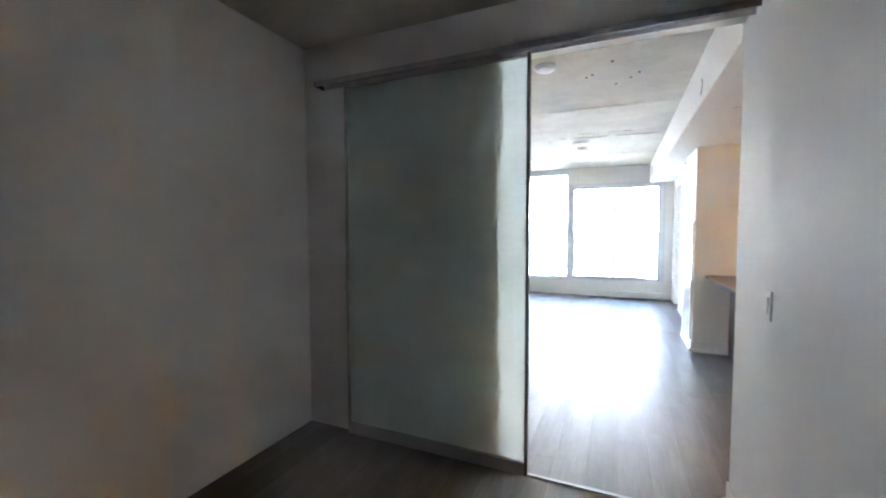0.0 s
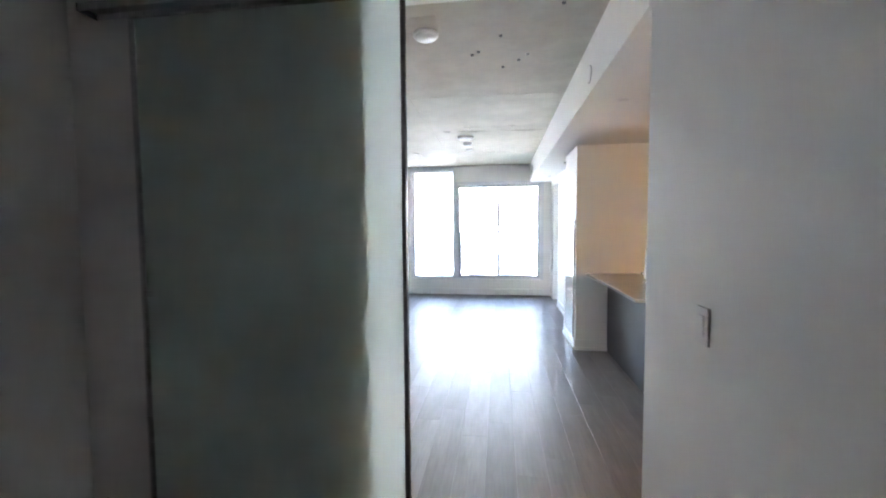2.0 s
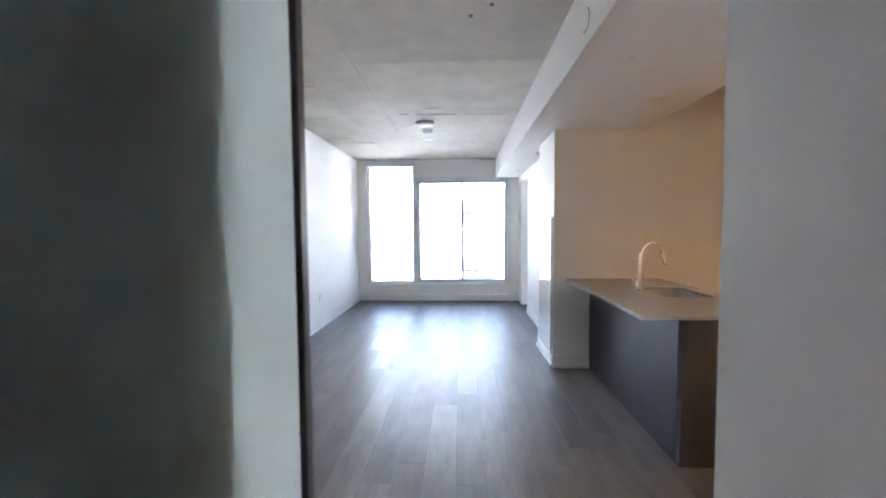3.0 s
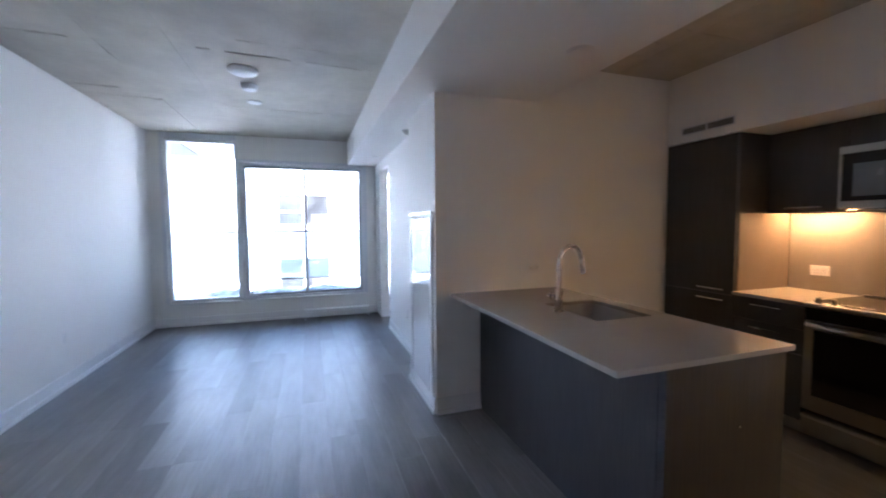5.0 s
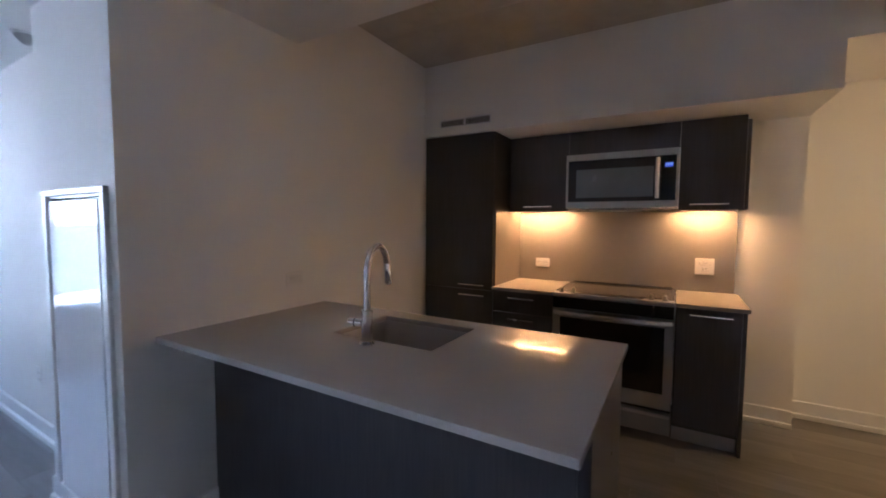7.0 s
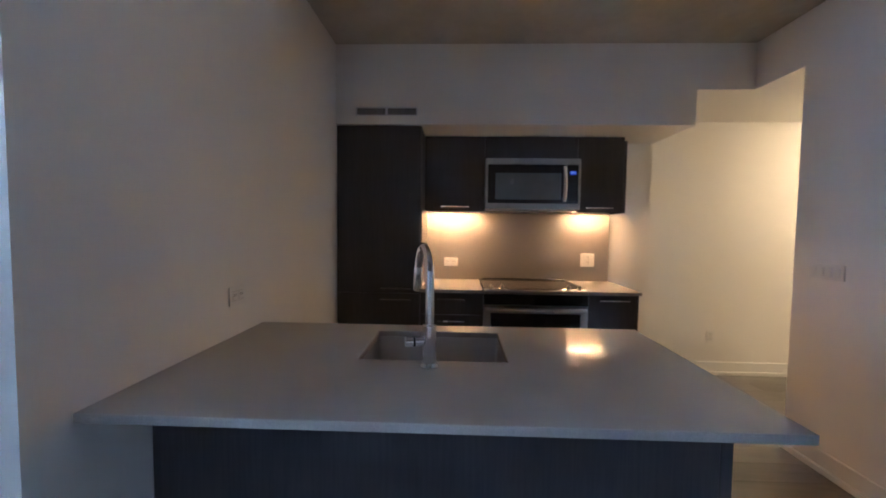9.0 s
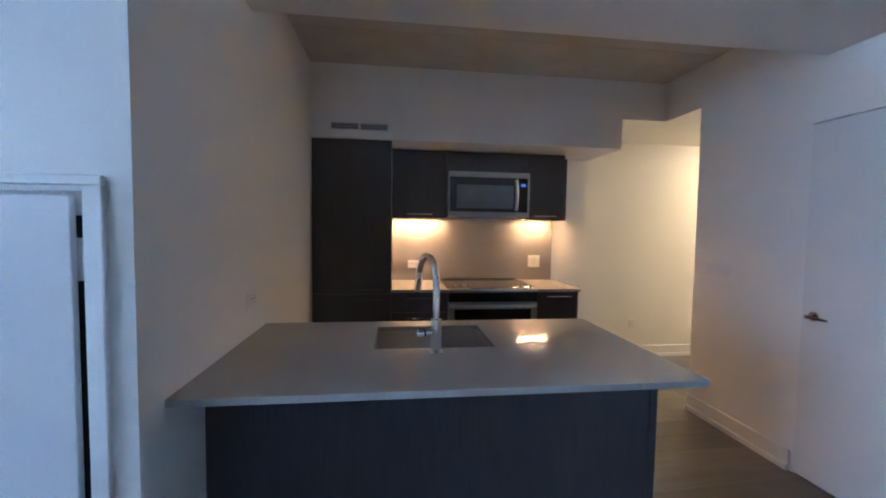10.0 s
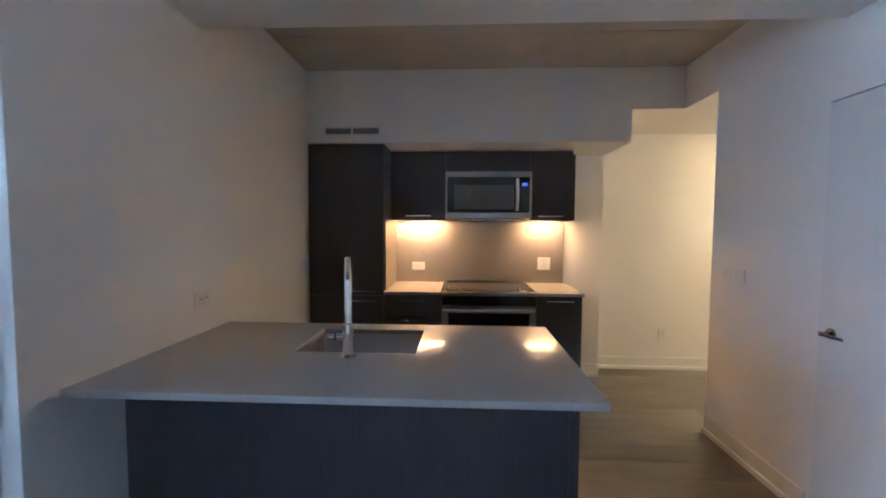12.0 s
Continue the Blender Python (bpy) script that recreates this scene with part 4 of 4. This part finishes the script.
part("rear_vent", box(XK - 0.065, XK - 0.028, Y0 + 0.02, Y1 - 0.02, 0.9125, 0.922, 0.002), M_BLACK, rg)
part("control_glass", box(XF + 0.0, XF + 0.05, Y0 + 0.18, Y1 - 0.18, 0.9085, 0.911, 0.001), M_BLACKG, rg)
part("fascia", box(XF - 0.010, XF + 0.028, Y0, Y1, 0.795, 0.876, 0.003), M_BLACKG, rg, "black glass fascia")
for yy in (Y0 + 0.055, Y0 + 0.135, Y1 - 0.135, Y1 - 0.055):
    k = part("knob", lathe([(0.019, 0.0), (0.019, 0.006), (0.015, 0.010), (0.014, 0.028), (0.011, 0.031), (0.002, 0.031)], (XF + 0.018, yy, 0.9085), "z", 20), M_KNOB, rg)
    part("pointer", box(XF - 0.002, XF + 0.038, yy - 0.004, yy + 0.004, 0.937, 0.945, 0.001), M_KNOB, k)
dd = part("oven_door", boxes([(XF - 0.012, XF + 0.028, Y0, Y0 + 0.050, 0.203, 0.790), (XF - 0.012, XF + 0.028, Y1 - 0.050, Y1, 0.203, 0.790),
                              (XF - 0.012, XF + 0.028, Y0 + 0.050, Y1 - 0.050, 0.203, 0.300), (XF - 0.012, XF + 0.028, Y0 + 0.050, Y1 - 0.050, 0.735, 0.790)]), M_MWSTEEL, rg)
part("door_glass", box(XF - 0.009, XF + 0.020, Y0 + 0.051, Y1 - 0.051, 0.301, 0.734, 0.001), M_BLACKG, dd)
hp = [(XF - 0.014 - 0.040 * math.sin(math.pi * k / 12) ** 0.5, Y0 + 0.012 + (Y1 - Y0 - 0.024) * k / 12, 0.765) for k in range(13)]
part("handle", tube(hp, 0.0155, 14), M_STEEL, dd, "bowed stainless bar handle")
dw = part("warming_drawer", box(XF - 0.010, XF + 0.028, Y0, Y1, 0.035, 0.172, 0.004, 2), M_MWSTEEL, rg)
part("drawer_lip", box(XF - 0.026, XF - 0.010, Y0 + 0.004, Y1 - 0.004, 0.150, 0.170, 0.004), M_STEEL, dw)
for yy in (Y0 + 0.05, Y1 - 0.05):
    part("foot", lathe([(0.018, 0.0), (0.018, 0.03), (0.010, 0.032)], (XF + 0.10, yy, 0.0), "z", 14), M_BLACK, rg)

# upper units
for nm, a, b, z0, hand in (("upper_cabinet", 4.245, 4.731, 1.503, (4.37, 4.60)), ("upper_cabinet", 3.499, 4.242, 1.916, None), ("upper_cabinet", 3.128, 3.496, 1.503, (3.21, 3.43))):
    u = thing(nm, (3.6, (a + b) / 2, z0), "dark wood-grain wall cabinet under the bulkhead", "cabinet", "wall cabinets")
    part("body", box(XU + 0.021, XK - 0.002, a, b, z0 + 0.0145, 2.108), M_CABIN, u)
    d = part("door", box(XU, XU + 0.019, a + 0.001, b - 0.001, z0 - 0.004, 2.104, 0.0015), M_CAB, u)
    if hand:
        bar_handle(hand[0], hand[1], XU, z0 + 0.032, d)
part_end = thing("filler_panel", (3.6, 3.11, 1.50), "dark wood-grain end panel of the wall cabinets", "panel")
part("board", box(XU + 0.004, XK - 0.002, 3.106, 3.126, 1.498, 2.075, 0.001), M_CAB, part_end)

mw = thing("microwave", (3.55, 3.87, 1.51), "stainless over-the-range microwave with a dark window", "microwave")
A, B_, XM = 3.500, 4.241, 3.362
part("body", box(XM + 0.03, XK - 0.024, A, B_, 1.515, 1.914), M_BLACK, mw)
part("top_trim", box(XM, XM + 0.03, A, B_, 1.868, 1.914, 0.004, 2), M_MWSTEEL, mw)
part("bottom_trim", box(XM, XM + 0.03, A, B_, 1.515, 1.562, 0.004, 2), M_MWSTEEL, mw)
for a, b in ((A, A + 0.016), (B_ - 0.016, B_)):
    part("side_trim", box(XM, XM + 0.03, a, b, 1.562, 1.868, 0.002), M_MWSTEEL, mw)
dd = part("door", box(XM + 0.004, XM + 0.028, A + 0.105, B_ - 0.017, 1.563, 1.867, 0.002), M_SMOKE, mw, "smoked black glass door")
part("window", box(XM + 0.0005, XM + 0.004, A + 0.150, B_ - 0.075, 1.592, 1.800, 0.0005), M_MWWIN, dd)
cp = part("control_panel", box(XM + 0.004, XM + 0.028, A + 0.017, A + 0.103, 1.563, 1.867, 0.002), M_BLACKG, mw)
part("display", box(XM + 0.002, XM + 0.004, A + 0.034, A + 0.084, 1.788, 1.818), M_DISPLAY, cp)
part("digits", boxes([(XM + 0.0008, XM + 0.002, A + 0.042 + 0.010 * k, A + 0.048 + 0.010 * k, 1.797, 1.813) for k in range(4)]), glow("digit_glow", (0.3, 0.5, 1.0), 0.03), cp)
hp = [(XM - 0.008 - 0.030 * math.sin(math.pi * k / 10), A + 0.126, 1.580 + 0.27 * k / 10) for k in range(11)]
bm = tube(hp, 0.013, 12)
part("handle", bm, M_STEEL, dd)
part("underside_vent", boxes([(XM + 0.05, XM + 0.30, A + 0.06 + 0.05 * k, A + 0.085 + 0.05 * k, 1.508, 1.5148) for k in range(12)]), M_ALUDARK, mw)

# under-cabinet lights
for a, b in ((4.266, 4.722), (3.185, 3.490)):
    ld = thing("under_cabinet_light", (3.645, (a + b) / 2, 1.50), "warm glowing LED bar under the wall cabinet", "lamp", "under-cabinet lights")
    # Channel lips and end caps are unseen, added to limit sideways spill.
    part("housing", boxes([(3.633, 3.657, a, b, 1.5132, 1.5172), (3.633, 3.635, a, b, 1.5090, 1.5130), (3.655, 3.657, a, b, 1.5090, 1.5130)]), M_ALU, ld)
    for yy in (a, b - 0.003):
        part("end_cap", box(3.6352, 3.6548, yy, yy + 0.003, 1.5080, 1.5130), M_PLASTIC, ld)
    part("led_tape", box(3.639, 3.651, a + 0.005, b - 0.005, 1.5100, 1.5130), M_LED, ld, "glowing warm LED tape")

# vent grille in the bulkhead
vg = thing("vent_grille", (3.13, 4.99, 2.205), "grey linear air vent grille in the bulkhead", "vent")
v0, v1 = 4.765, 5.215
part("backing", box(3.1275, 3.1298, v0 + 0.008, v1 - 0.008, 2.183, 2.229), M_BLACK, vg)
part("frame", boxes([(3.120, 3.1299, v0, v1, 2.174, 2.182), (3.120, 3.1299, v0, v1, 2.230, 2.238), (3.120, 3.1299, v0, v0 + 0.008, 2.182, 2.230), (3.120, 3.1299, v1 - 0.008, v1, 2.182, 2.230),
                     (3.120, 3.1299, 4.982, 4.998, 2.182, 2.230)], 0.0008), M_WINFR, vg)
for k in range(4):
    for a, b in ((v0 + 0.009, 4.981), (4.999, v1 - 0.009)):
        part("slat", box(3.1215, 3.1258, a, b, 2.1862 + 0.0115 * k, 2.1902 + 0.0115 * k), M_ALU, vg)

# hallway lamp
hl = thing("hall_light", (3.45, 0.80, ZH), "warm round flush ceiling light in the hallway", "lamp")
part("base", lathe([(0.13, 0.0), (0.13, -0.02), (0.12, -0.024)], (3.45, 0.80, ZH), "z", 32), M_PLASTIC, hl)
part("diffuser", lathe([(0.118, -0.022), (0.112, -0.045), (0.08, -0.06), (0.004, -0.066)], (3.45, 0.80, ZH), "z", 32), M_LAMPWARM, hl, "glowing warm diffuser")

# ---- floor planks ----
PW, PL, GAP = 0.182, 1.22, 0.0004
prng = random.Random(11)
cache = {}


def plank_mesh(length, width):
    key = (round(length, 3), round(width, 3))
    if key not in cache:
        bm = box(-width / 2 + GAP, width / 2 - GAP, -length / 2 + GAP, length / 2 - GAP, -0.012, 0.0)
        top_edges = [e for e in bm.edges if all(v.co.z > -0.001 for v in e.verts)]
        bmesh.ops.bevel(bm, geom=top_edges, offset=0.0006, segments=1, affect="EDGES")
        me = bpy.data.meshes.new("plank")
        bm.to_mesh(me)
        bm.free()
        me.materials.append(M_PLANK)
        cache[key] = me
    return cache[key]


rest = []
cols = int((XH1 - XL + 0.05) / PW) + 1
for i in range(cols):
    x0 = XL - 0.05 + i * PW
    x1 = min(x0 + PW, XH1)
    y = YBACK - 0.2 * prng.randint(0, 5)
    while y < YW:
        a, b = max(y, YBACK), min(y + PL, YW)
        y += PL
        if b - a < 0.02 or x1 - x0 < 0.02:
            continue
        cx, cy = (x0 + x1) / 2, (a + b) / 2
        if (cy < 2.0 and cx > 1.0 and cx < 2.5) or (cx > 1.3 and cy > 5.8) or (cy < 0 and cx > 2.4):
            rest.append((x0 + GAP, x1 - GAP, a + GAP, b - GAP, -0.012, -0.0005))
            continue
        ob = new("plank", plank_mesh(b - a, x1 - x0))
        ob.location = (cx, cy, 0)
        ob.parent = FLOOR
tagged(part("plank_field", boxes(rest), M_PLANK, FLOOR), kind="stuff")
